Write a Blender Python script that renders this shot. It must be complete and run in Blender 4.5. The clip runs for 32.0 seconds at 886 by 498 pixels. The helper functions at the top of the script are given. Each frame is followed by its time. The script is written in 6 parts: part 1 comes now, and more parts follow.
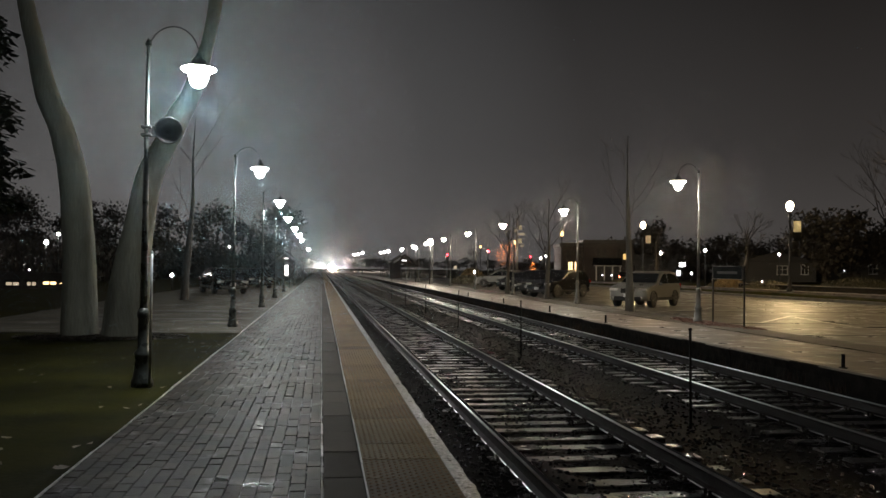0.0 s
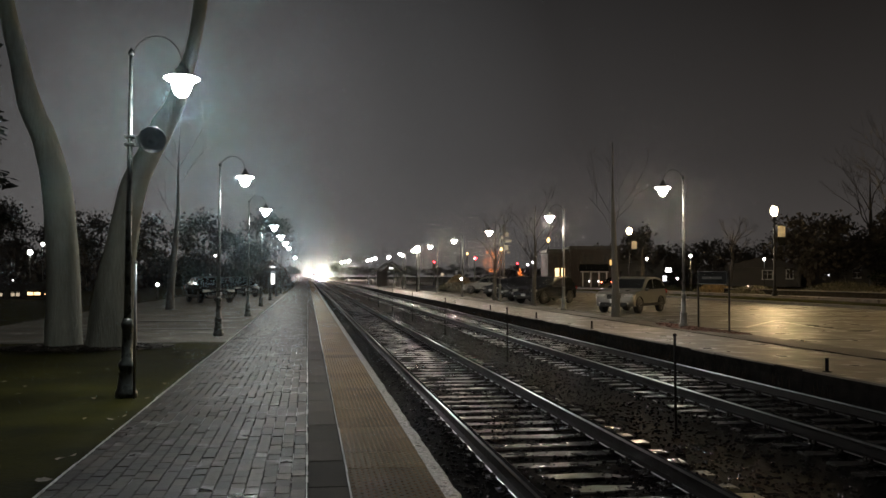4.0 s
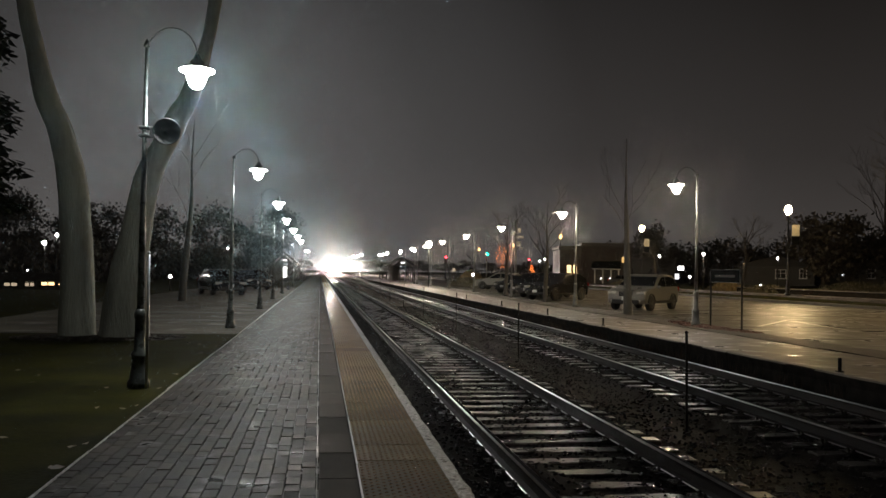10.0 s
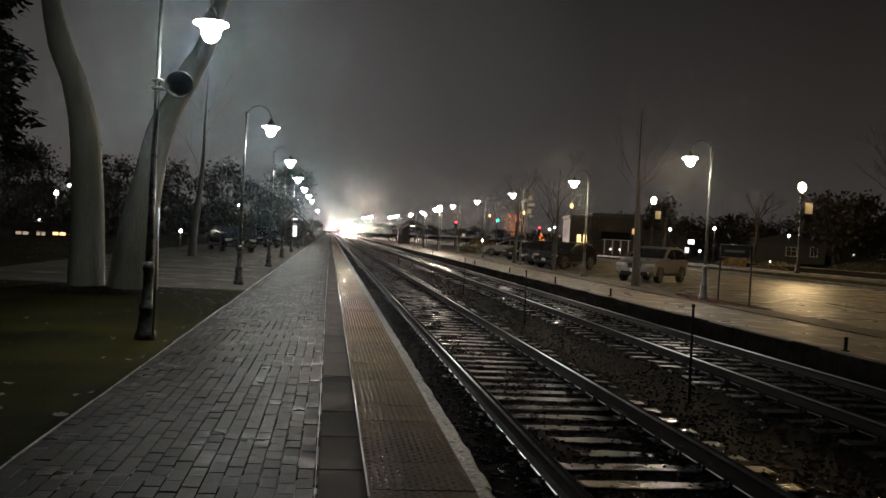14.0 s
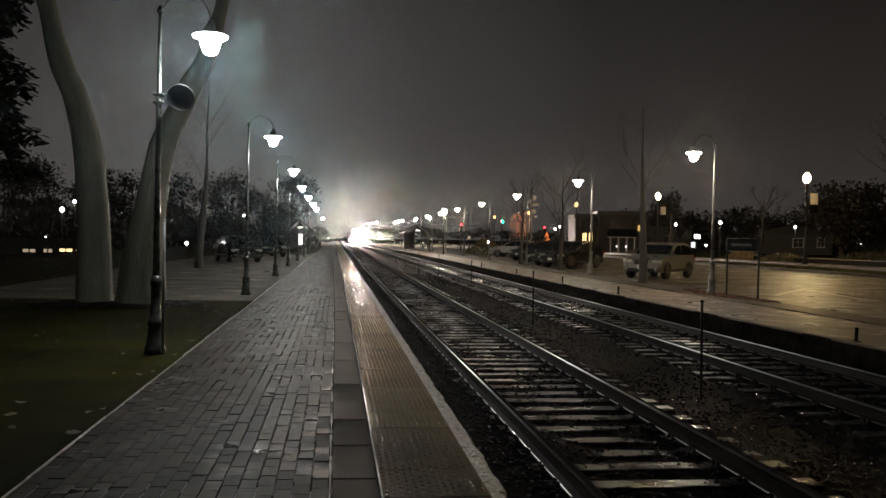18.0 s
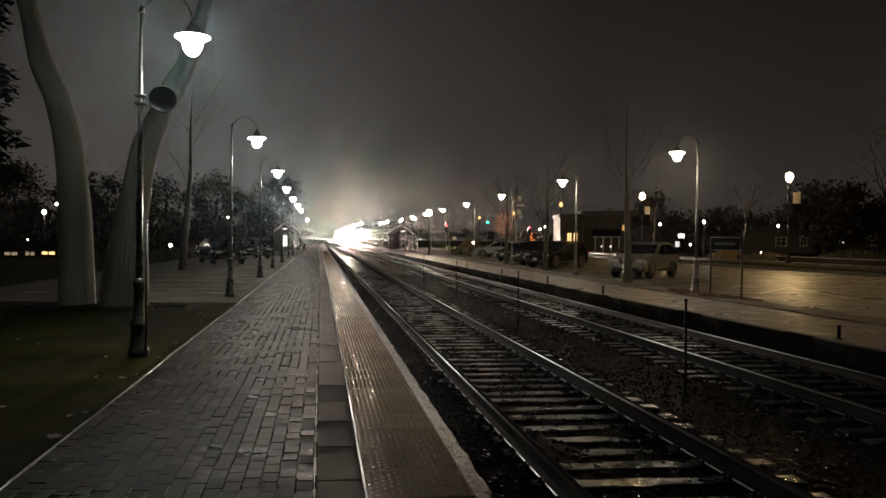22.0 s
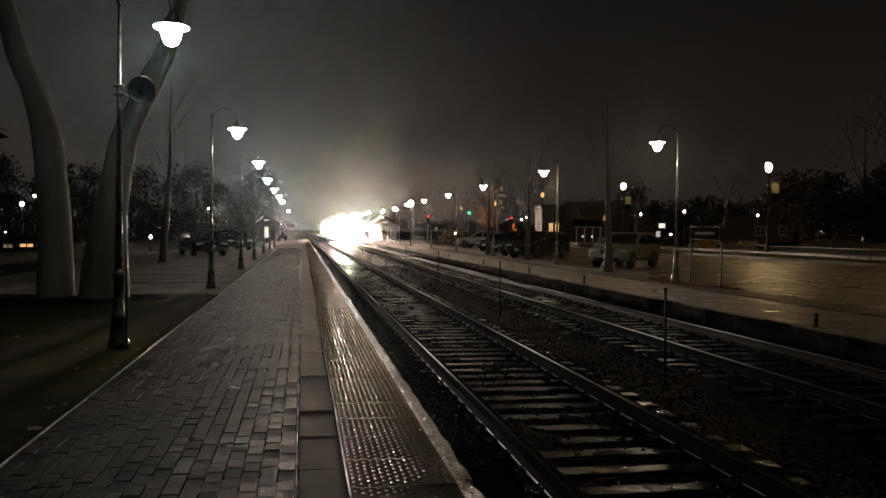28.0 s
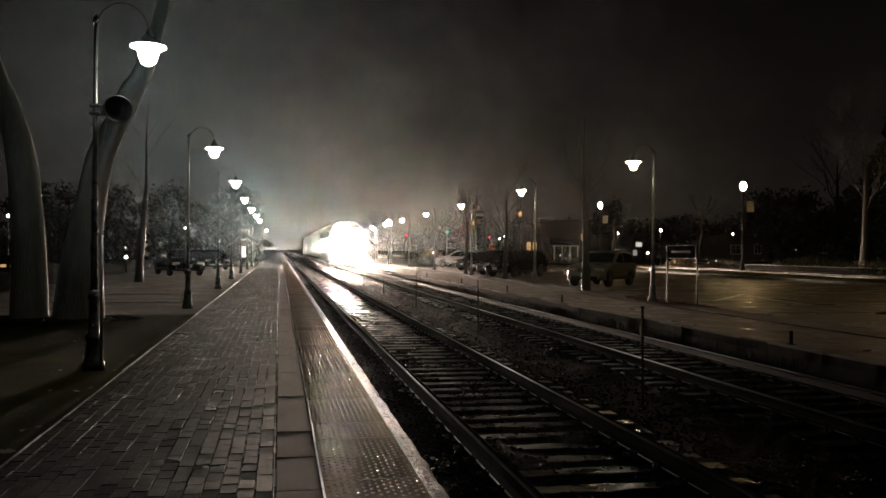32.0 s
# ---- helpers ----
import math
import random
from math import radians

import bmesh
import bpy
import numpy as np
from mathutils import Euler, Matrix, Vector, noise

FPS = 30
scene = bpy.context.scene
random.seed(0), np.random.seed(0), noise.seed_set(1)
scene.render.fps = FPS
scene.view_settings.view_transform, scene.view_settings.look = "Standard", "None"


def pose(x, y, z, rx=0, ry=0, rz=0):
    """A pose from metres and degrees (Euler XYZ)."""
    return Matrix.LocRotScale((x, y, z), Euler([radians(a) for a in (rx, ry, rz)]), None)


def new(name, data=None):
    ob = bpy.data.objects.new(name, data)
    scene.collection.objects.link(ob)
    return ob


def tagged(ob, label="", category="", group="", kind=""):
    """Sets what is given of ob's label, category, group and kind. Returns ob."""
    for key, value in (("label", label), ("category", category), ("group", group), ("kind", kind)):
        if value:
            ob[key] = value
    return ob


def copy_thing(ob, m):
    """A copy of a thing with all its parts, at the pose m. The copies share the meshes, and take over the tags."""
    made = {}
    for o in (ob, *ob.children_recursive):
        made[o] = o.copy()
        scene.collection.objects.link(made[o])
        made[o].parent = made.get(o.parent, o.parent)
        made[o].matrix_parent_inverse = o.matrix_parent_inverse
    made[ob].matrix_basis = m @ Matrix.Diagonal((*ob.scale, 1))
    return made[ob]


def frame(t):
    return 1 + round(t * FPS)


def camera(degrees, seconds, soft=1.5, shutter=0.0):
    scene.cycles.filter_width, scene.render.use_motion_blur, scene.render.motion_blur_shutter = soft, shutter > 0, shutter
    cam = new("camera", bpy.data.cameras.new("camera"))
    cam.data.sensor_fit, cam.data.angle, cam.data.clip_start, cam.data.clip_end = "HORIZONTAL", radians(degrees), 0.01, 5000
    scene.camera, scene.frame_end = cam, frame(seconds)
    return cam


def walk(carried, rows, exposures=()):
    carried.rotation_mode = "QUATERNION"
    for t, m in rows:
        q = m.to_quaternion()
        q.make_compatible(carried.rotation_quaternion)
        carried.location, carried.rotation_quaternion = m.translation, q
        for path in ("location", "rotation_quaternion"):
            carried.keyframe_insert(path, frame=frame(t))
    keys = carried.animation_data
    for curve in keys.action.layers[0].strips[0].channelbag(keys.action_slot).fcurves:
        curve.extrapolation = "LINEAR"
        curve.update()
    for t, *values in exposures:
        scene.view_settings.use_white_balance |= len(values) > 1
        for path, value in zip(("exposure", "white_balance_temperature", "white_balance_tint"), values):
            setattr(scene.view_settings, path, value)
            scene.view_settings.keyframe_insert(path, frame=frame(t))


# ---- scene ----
cam = camera(53.2, 32.0)
walk(cam, [
    (0, pose(-0.023, 0.002, 1.455, 91.326, -0.673, -7.840)),
    (0.5, pose(-0.066, 0.028, 1.450, 91.283, -0.407, -9.095)),
    (1, pose(-0.041, -0.008, 1.456, 91.200, -0.724, -9.356)),
    (1.5, pose(-0.016, -0.021, 1.458, 91.358, -0.932, -9.332)),
    (2, pose(-0.006, -0.017, 1.454, 91.345, -0.780, -9.237)),
    (2.5, pose(-0.009, -0.000, 1.460, 91.692, -0.260, -9.074)),
    (3, pose(-0.002, -0.007, 1.458, 91.915, -0.210, -8.769)),
    (3.5, pose(0.002, -0.015, 1.461, 91.843, -0.192, -8.726)),
    (5.5, pose(-0.008, -0.007, 1.461, 91.732, -0.384, -8.400)),
    (6, pose(-0.001, 0.005, 1.457, 91.601, -0.405, -8.347)),
    (6.5, pose(-0.009, -0.035, 1.457, 91.633, -0.403, -8.262)),
    (7, pose(-0.010, -0.047, 1.460, 91.623, -0.559, -8.195)),
    (7.5, pose(-0.010, -0.045, 1.460, 91.569, -0.563, -8.220)),
    (8, pose(-0.007, -0.028, 1.461, 91.928, -0.773, -8.133)),
    (8.5, pose(-0.007, -0.043, 1.453, 91.903, -0.718, -8.092)),
    (9, pose(0.001, -0.006, 1.457, 91.784, -0.761, -8.026)),
    (9.5, pose(0.003, -0.016, 1.450, 91.643, -0.775, -7.967)),
    (10, pose(-0.003, -0.014, 1.449, 91.490, -0.919, -7.920)),
    (10.5, pose(0.012, 0.042, 1.446, 91.374, -1.045, -7.887)),
    (11, pose(-0.010, -0.021, 1.442, 91.091, -0.992, -7.874)),
    (11.5, pose(0.005, 0.049, 1.445, 90.752, -1.307, -7.831)),
    (12, pose(0.009, 0.061, 1.438, 90.234, -1.392, -7.788)),
    (12.5, pose(0.010, 0.020, 1.436, 89.862, -1.902, -7.710)),
    (13, pose(0.005, 0.032, 1.441, 89.772, -2.583, -7.749)),
    (13.5, pose(0.003, 0.024, 1.441, 89.644, -2.974, -7.723)),
    (14, pose(0.012, 0.011, 1.440, 89.182, -3.066, -7.296)),
    (14.5, pose(0.016, 0.018, 1.443, 89.052, -2.027, -7.267)),
    (16.5, pose(0.021, 0.023, 1.437, 88.642, -1.524, -7.079)),
    (17, pose(0.018, 0.040, 1.441, 88.430, -1.549, -7.046)),
    (17.5, pose(0.016, 0.015, 1.447, 88.588, -1.212, -7.041)),
    (18, pose(0.010, 0.016, 1.454, 89.372, -1.096, -6.935)),
    (18.5, pose(0.015, 0.028, 1.448, 89.993, -1.075, -6.912)),
    (19, pose(0.012, 0.037, 1.454, 90.065, -1.041, -6.854)),
    (19.5, pose(0.014, 0.027, 1.448, 89.962, -0.967, -6.787)),
    (20, pose(0.012, 0.048, 1.457, 89.850, -1.004, -6.763)),
    (20.5, pose(0.001, -0.013, 1.455, 89.769, -0.914, -6.707)),
    (21, pose(0.010, -0.015, 1.459, 89.625, -0.869, -7.039)),
    (21.5, pose(0.024, 0.013, 1.452, 89.579, -0.819, -7.594)),
    (22, pose(0.022, 0.026, 1.450, 89.436, -0.784, -7.887)),
    (22.5, pose(0.026, 0.001, 1.449, 89.410, -0.685, -8.006)),
    (23, pose(0.027, -0.009, 1.450, 89.375, -0.653, -8.079)),
    (23.5, pose(0.023, 0.016, 1.450, 89.292, -0.608, -8.133)),
    (24, pose(0.025, 0.016, 1.447, 89.243, -0.561, -8.291)),
    (24.5, pose(0.028, 0.022, 1.445, 89.138, -0.516, -8.357)),
    (25, pose(0.028, 0.024, 1.443, 89.048, -0.462, -8.315)),
    (25.5, pose(0.022, 0.024, 1.444, 88.929, -0.408, -8.370)),
    (27.5, pose(0.024, 0.016, 1.447, 88.874, -0.629, -8.872)),
    (28, pose(0.027, 0.001, 1.445, 88.851, -0.566, -9.056)),
    (28.5, pose(0.020, -0.029, 1.440, 88.819, -0.524, -9.096)),
    (29, pose(0.024, 0.020, 1.445, 88.955, -0.581, -9.195)),
    (29.5, pose(0.017, 0.012, 1.449, 89.124, -0.562, -9.082)),
    (30, pose(0.025, 0.057, 1.451, 89.584, -0.590, -9.201)),
    (30.5, pose(0.031, 0.009, 1.457, 90.014, -0.602, -9.373)),
    (31, pose(0.028, -0.010, 1.458, 90.279, -0.536, -9.905)),
    (31.5, pose(0.035, 0.022, 1.454, 90.226, -0.508, -10.173)),
    (32, pose(0.027, -0.015, 1.446, 90.103, -0.432, -10.472)),
], exposures=[(0, 4.52, 6400, 10), (9, 4.36, 6500, 11), (13, 4.15, 6600, 11), (19, 3.88, 6800, 12), (25, 3.1, 7300, 14), (28, 2.55, 7300, 14), (32, 1.78, 7300, 13)])

NIGHT = 1 / 16  # the level of all light, for a night exposure

# ---- sky: rainy night, lit from below by the town, with lamp haze painted in ----
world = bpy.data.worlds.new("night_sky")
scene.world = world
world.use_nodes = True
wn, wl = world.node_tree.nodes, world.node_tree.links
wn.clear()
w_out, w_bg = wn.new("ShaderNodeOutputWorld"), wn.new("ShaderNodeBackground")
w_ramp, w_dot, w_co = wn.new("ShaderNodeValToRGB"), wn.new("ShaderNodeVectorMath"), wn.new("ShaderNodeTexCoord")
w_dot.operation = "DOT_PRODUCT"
w_dot.inputs[1].default_value = Vector((-0.11, 1.0, 0.13)).normalized()  # centre of the glow over the line: lamp and train haze painted into the sky
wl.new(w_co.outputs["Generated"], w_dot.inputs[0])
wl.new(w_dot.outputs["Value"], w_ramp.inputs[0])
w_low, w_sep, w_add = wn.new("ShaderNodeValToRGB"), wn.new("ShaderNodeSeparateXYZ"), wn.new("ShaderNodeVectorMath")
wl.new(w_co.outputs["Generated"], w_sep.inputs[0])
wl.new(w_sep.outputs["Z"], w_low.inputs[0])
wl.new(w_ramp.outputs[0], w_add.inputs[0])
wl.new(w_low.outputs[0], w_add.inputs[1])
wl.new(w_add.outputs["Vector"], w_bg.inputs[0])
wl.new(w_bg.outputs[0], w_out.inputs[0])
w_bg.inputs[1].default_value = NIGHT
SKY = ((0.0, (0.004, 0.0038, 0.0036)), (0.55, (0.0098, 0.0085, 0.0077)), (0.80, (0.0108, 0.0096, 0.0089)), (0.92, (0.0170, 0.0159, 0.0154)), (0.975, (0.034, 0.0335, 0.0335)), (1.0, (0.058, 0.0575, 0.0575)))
# rain haze that thickens towards the horizon, painted into the sky's colour
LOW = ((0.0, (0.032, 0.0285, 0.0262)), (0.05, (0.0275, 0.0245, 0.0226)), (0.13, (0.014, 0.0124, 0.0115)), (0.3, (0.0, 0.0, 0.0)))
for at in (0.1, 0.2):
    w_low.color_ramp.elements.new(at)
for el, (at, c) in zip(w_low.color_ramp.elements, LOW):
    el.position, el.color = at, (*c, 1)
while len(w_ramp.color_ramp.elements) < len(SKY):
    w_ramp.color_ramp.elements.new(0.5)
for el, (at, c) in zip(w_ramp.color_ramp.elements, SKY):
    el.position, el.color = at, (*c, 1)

# ---- plan, in metres: y runs along the tracks, z = 0 is the near platform's top ----
RAIL_Z = -0.234
NEAR_TRACK, FAR_TRACK, GAUGE = 2.562, 6.515, 1.505
EDGE_L, BAND_X, TACT_X, COPE_X, COPE_END = -1.77, 0.01, 0.30, 0.915, 1.03
FAR_EDGE, FAR_BACK, LOT_X, LOT_END = 7.80, 10.15, 11.6, 29.0
GRASS_Z, FARP_Z, LOT_Z, LAWN_Z = -0.05, 0.0, -0.16, 0.25
COURT_X, COURT_Y0, COURT_Y1 = -9.0, 20.9, 74.0

# ---- mesh helpers ----
def put(name, bm, material, parent=None, label=""):
    me = bpy.data.meshes.new(name)
    bm.to_mesh(me)
    bm.free()
    me.materials.append(material)
    ob = new(name, me)
    if parent is not None:
        ob.parent = parent
    if label:
        ob["label"] = label
    return ob


part = put


def raw(name, verts, faces, material, parent=None, smooth=False):
    me = bpy.data.meshes.new(name)
    me.from_pydata(verts, [], faces)
    me.materials.append(material)
    if smooth:
        me.polygons.foreach_set("use_smooth", [True] * len(me.polygons))
    ob = new(name, me)
    if parent is not None:
        ob.parent = parent
    return ob


def child(name, ob_data, parent, m):
    ob = new(name, ob_data)
    ob.parent = parent
    ob.matrix_basis = m
    return ob


def thing(name, m, label, category, group="", kind=""):
    ob = new(name)
    ob.empty_display_size = 0.2
    ob.matrix_basis = m
    return tagged(ob, label, category, group, kind)


def box(bm, x, y, z, sx, sy, sz, bevel=0.0, m=None):
    """A box by its centre and size."""
    r = bmesh.ops.create_cube(bm, size=1)
    bmesh.ops.scale(bm, vec=(sx, sy, sz), verts=r["verts"])
    vs = r["verts"]
    if bevel:
        es = list({e for v in vs for e in v.link_edges})
        rr = bmesh.ops.bevel(bm, geom=es, offset=bevel, segments=1, affect="EDGES", profile=0.5)
        vs = list({v for f in rr["faces"] for v in f.verts} | {v for v in vs if v.is_valid})
    mm = Matrix.Translation((x, y, z))
    if m is not None:
        mm = m @ mm
    bmesh.ops.transform(bm, matrix=mm, verts=vs)
    return bm


def tube(bm, pts, radii, seg=10, cap=True):
    """A round tube through points."""
    rings = []
    n = len(pts)
    P = [Vector(p) for p in pts]
    side = None
    for i in range(n):
        d = (P[min(i + 1, n - 1)] - P[max(i - 1, 0)]).normalized()
        if side is None:
            side = d.orthogonal().normalized()
        else:
            side = (side - d * side.dot(d))
            side = side.normalized() if side.length > 1e-6 else d.orthogonal().normalized()
        up = d.cross(side)
        r = radii[i] if hasattr(radii, "__len__") else radii
        rings.append([bm.verts.new(P[i] + (side * math.cos(a) + up * math.sin(a)) * r) for a in (2 * math.pi * k / seg for k in range(seg))])
    for a, b in zip(rings, rings[1:]):
        for k in range(seg):
            f = bm.faces.new((a[k], a[(k + 1) % seg], b[(k + 1) % seg], b[k]))
            f.smooth = True
    if cap:
        bm.faces.new(rings[0][::-1])
        bm.faces.new(rings[-1])
    return bm


def lathe(bm, prof, seg=16, x=0, y=0, smooth=True):
    """A body of revolution round z from (radius, height) pairs."""
    rings = []
    for r, z in prof:
        rings.append([bm.verts.new((x + max(r, 1e-4) * math.cos(2 * math.pi * k / seg), y + max(r, 1e-4) * math.sin(2 * math.pi * k / seg), z)) for k in range(seg)])
    for a, b in zip(rings, rings[1:]):
        for k in range(seg):
            f = bm.faces.new((a[k], a[(k + 1) % seg], b[(k + 1) % seg], b[k]))
            f.smooth = smooth
    bm.faces.new(rings[0][::-1])
    bm.faces.new(rings[-1])
    return bm


def prism(bm, outline, y0, y1, m=None):
    """A closed outline in x and z, drawn out along y."""
    a = [bm.verts.new((x, y0, z)) for x, z in outline]
    b = [bm.verts.new((x, y1, z)) for x, z in outline]
    n = len(a)
    for k in range(n):
        bm.faces.new((a[k], a[(k + 1) % n], b[(k + 1) % n], b[k]))
    bm.faces.new(a[::-1])
    bm.faces.new(b)
    bmesh.ops.recalc_face_normals(bm, faces=bm.faces)
    if m is not None:
        bmesh.ops.transform(bm, matrix=m, verts=a + b)
    return bm


B = bmesh.new

# ---- materials ----
def surface(name, colour, rough=0.5, metal=0.0, vary=0.25, scale=3.0, fine=40.0, bump=0.2, wet=0.0, wet_scale=0.8, per=0.0, island=False, dark=None, spec=0.5, stretch=1.0, deep=0.01, wet_per=0.0):
    """A surface with coarse stains and fine grain. wet: the share of film water, which smooths it."""
    m = bpy.data.materials.new(name)
    m.use_nodes = True
    n, l = m.node_tree.nodes, m.node_tree.links
    p = n["Principled BSDF"]
    co = n.new("ShaderNodeTexCoord")
    geo = n.new("ShaderNodeNewGeometry")
    a, b = n.new("ShaderNodeTexNoise"), n.new("ShaderNodeTexNoise")
    a.inputs["Scale"].default_value, b.inputs["Scale"].default_value = scale, fine
    a.inputs["Detail"].default_value, b.inputs["Detail"].default_value = 5, 3
    place = geo.outputs["Position"]
    if stretch != 1.0:
        sm = n.new("ShaderNodeVectorMath")
        sm.operation = "MULTIPLY"
        sm.inputs[1].default_value = stretch if hasattr(stretch, "__len__") else (1, 1, stretch)
        l.new(place, sm.inputs[0])
        place = sm.outputs["Vector"]
    l.new(place, a.inputs["Vector"])
    l.new(place, b.inputs["Vector"])
    mix = n.new("ShaderNodeMix")
    mix.data_type = "RGBA"
    dk = dark or tuple(c * (1 - vary) * 0.8 for c in colour)
    lt = tuple(min(1, c * (1 + vary)) for c in colour)
    mix.inputs["A"].default_value, mix.inputs["B"].default_value = (*dk, 1), (*lt, 1)
    add = n.new("ShaderNodeMath")
    add.operation = "MULTIPLY_ADD"
    add.inputs[1].default_value = 0.35
    l.new(b.outputs["Fac"], add.inputs[0])
    sc = n.new("ShaderNodeMath")
    sc.operation = "MULTIPLY_ADD"
    sc.inputs[1].default_value, sc.inputs[2].default_value = 1.5, -0.45
    l.new(a.outputs["Fac"], sc.inputs[0])
    l.new(sc.outputs[0], add.inputs[2])
    fac = add.outputs[0]
    if per:
        src = None
        if island:
            src = geo.outputs["Random Per Island"]
        else:
            oi = n.new("ShaderNodeObjectInfo")
            src = oi.outputs["Random"]
        pm = n.new("ShaderNodeMath")
        pm.operation = "MULTIPLY_ADD"
        pm.inputs[1].default_value = per
        l.new(src, pm.inputs[0])
        sh = n.new("ShaderNodeMath")
        sh.operation = "SUBTRACT"
        sh.inputs[1].default_value = per / 2
        l.new(fac, sh.inputs[0])
        l.new(sh.outputs[0], pm.inputs[2])
        fac = pm.outputs[0]
    l.new(fac, mix.inputs["Factor"])
    l.new(mix.outputs["Result"], p.inputs["Base Color"])
    p.inputs["Metallic"].default_value = metal
    p.inputs["Specular IOR Level"].default_value = spec
    if wet:
        c = n.new("ShaderNodeTexNoise")
        c.inputs["Scale"].default_value, c.inputs["Detail"].default_value = wet_scale, 4
        l.new(geo.outputs["Position"], c.inputs["Vector"])
        r = n.new("ShaderNodeMapRange")
        r.inputs["From Min"].default_value, r.inputs["From Max"].default_value = 0.62 - 0.3 * wet, 0.78 - 0.3 * wet
        r.inputs["To Min"].default_value, r.inputs["To Max"].default_value = rough, max(0.06, rough * 0.35)
        film = c.outputs["Fac"]
        if wet_per:
            wp = n.new("ShaderNodeMath")
            wp.operation = "MULTIPLY_ADD"
            wp.inputs[1].default_value = wet_per
            l.new(src, wp.inputs[0])
            ws = n.new("ShaderNodeMath")
            ws.operation = "SUBTRACT"
            ws.inputs[1].default_value = wet_per / 2
            l.new(film, ws.inputs[0])
            l.new(ws.outputs[0], wp.inputs[2])
            film = wp.outputs[0]
        l.new(film, r.inputs["Value"])
        l.new(r.outputs[0], p.inputs["Roughness"])
    else:
        rr = n.new("ShaderNodeMapRange")
        rr.inputs["To Min"].default_value, rr.inputs["To Max"].default_value = max(0.03, rough * 0.75), min(1, rough * 1.25)
        l.new(a.outputs["Fac"], rr.inputs["Value"])
        l.new(rr.outputs[0], p.inputs["Roughness"])
    if bump:
        bp = n.new("ShaderNodeBump")
        bp.inputs["Strength"].default_value, bp.inputs["Distance"].default_value = bump, deep
        l.new(b.outputs["Fac"], bp.inputs["Height"])
        l.new(bp.outputs[0], p.inputs["Normal"])
    return m


def glow(name, colour, strength):
    """A lit lamp's own surface."""
    m = bpy.data.materials.new(name)
    m.use_nodes = True
    n, l = m.node_tree.nodes, m.node_tree.links
    n.clear()
    o, e = n.new("ShaderNodeOutputMaterial"), n.new("ShaderNodeEmission")
    e.inputs[0].default_value, e.inputs[1].default_value = (*colour, 1), strength * NIGHT
    l.new(e.outputs[0], o.inputs[0])
    return m


def glass(name, colour=(0.9, 0.95, 0.95), rough=0.02):
    m = bpy.data.materials.new(name)
    m.use_nodes = True
    p = m.node_tree.nodes["Principled BSDF"]
    p.inputs["Base Color"].default_value = (*colour, 1)
    p.inputs["Roughness"].default_value = rough
    p.inputs["Transmission Weight"].default_value = 1.0
    p.inputs["IOR"].default_value = 1.45
    return m


DARK_PANE = surface("unlit_window", (0.02, 0.02, 0.022), 0.45, vary=0.2, scale=3, bump=0.0, spec=0.2)


def droplet(name, colour=(0.80, 0.84, 0.86), back=0.4):
    """Water that scatters light forward and back."""
    m = bpy.data.materials.new(name)
    m.use_nodes = True
    n, l = m.node_tree.nodes, m.node_tree.links
    n.clear()
    o, x, a, b = n.new("ShaderNodeOutputMaterial"), n.new("ShaderNodeMixShader"), n.new("ShaderNodeBsdfTranslucent"), n.new("ShaderNodeBsdfDiffuse")
    a.inputs[0].default_value = b.inputs[0].default_value = (*colour, 1)
    x.inputs[0].default_value = back
    l.new(a.outputs[0], x.inputs[1])
    l.new(b.outputs[0], x.inputs[2])
    l.new(x.outputs[0], o.inputs[0])
    return m


def mist(name, centres, sizes, material, seed, spread_y=1.0):
    """Drops as small flat chips in one mesh, turned at random, or roughly upright across the line where spread_y is small."""
    r = np.random.RandomState(seed)
    q, s = np.asarray(centres, dtype=np.float32), np.asarray(sizes, dtype=np.float32)[:, None]
    u, v = r.normal(size=q.shape), r.normal(size=q.shape)
    u[:, 1] *= spread_y
    v[:, 1] *= spread_y
    u /= np.linalg.norm(u, axis=1)[:, None]
    v = np.cross(u, v)
    v /= np.linalg.norm(v, axis=1)[:, None]
    pts = np.stack([q + u * s, q - u * s * 0.5 + v * s * 0.87, q - u * s * 0.5 - v * s * 0.87], 1).astype(np.float32)
    n = len(q)
    me = bpy.data.meshes.new(name)
    me.vertices.add(3 * n)
    me.loops.add(3 * n)
    me.polygons.add(n)
    me.vertices.foreach_set("co", pts.ravel())
    me.loops.foreach_set("vertex_index", np.arange(3 * n, dtype=np.int32))
    me.polygons.foreach_set("loop_start", np.arange(0, 3 * n, 3, dtype=np.int32))
    me.update(calc_edges=True)
    me.materials.append(material)
    return new(name, me)


def ball(r, n):
    u = r.normal(size=(n, 3))
    return u / np.linalg.norm(u, axis=1)[:, None]


BRICK = surface("wet_brick", (0.0215, 0.0172, 0.0106), 0.56, vary=0.6, scale=2.4, fine=48, bump=0.5, wet=0.12, wet_scale=2.2, per=1.0, spec=0.085, wet_per=0.15)
BRICK_FAR = surface("wet_brick_rows", (0.0215, 0.0172, 0.0106), 0.56, vary=0.6, scale=2.4, fine=48, bump=0.5, wet=0.12, wet_scale=2.2, per=1.0, spec=0.085, wet_per=0.15, island=True)
SAND = surface("wet_joint_sand", (0.04, 0.037, 0.032), 0.3, scale=5, fine=150, bump=0.2, wet=0.5, wet_scale=2.0)
CONCRETE = surface("wet_concrete", (0.052, 0.047, 0.040), 0.8, vary=0.4, scale=2.2, fine=90, bump=0.35, spec=0.08, per=0.5)
COPING = surface("weathered_coping", (0.23, 0.22, 0.198), 0.5, vary=0.95, scale=24, fine=42, bump=1.0, wet=0.4, wet_scale=12, spec=0.5, deep=0.035)
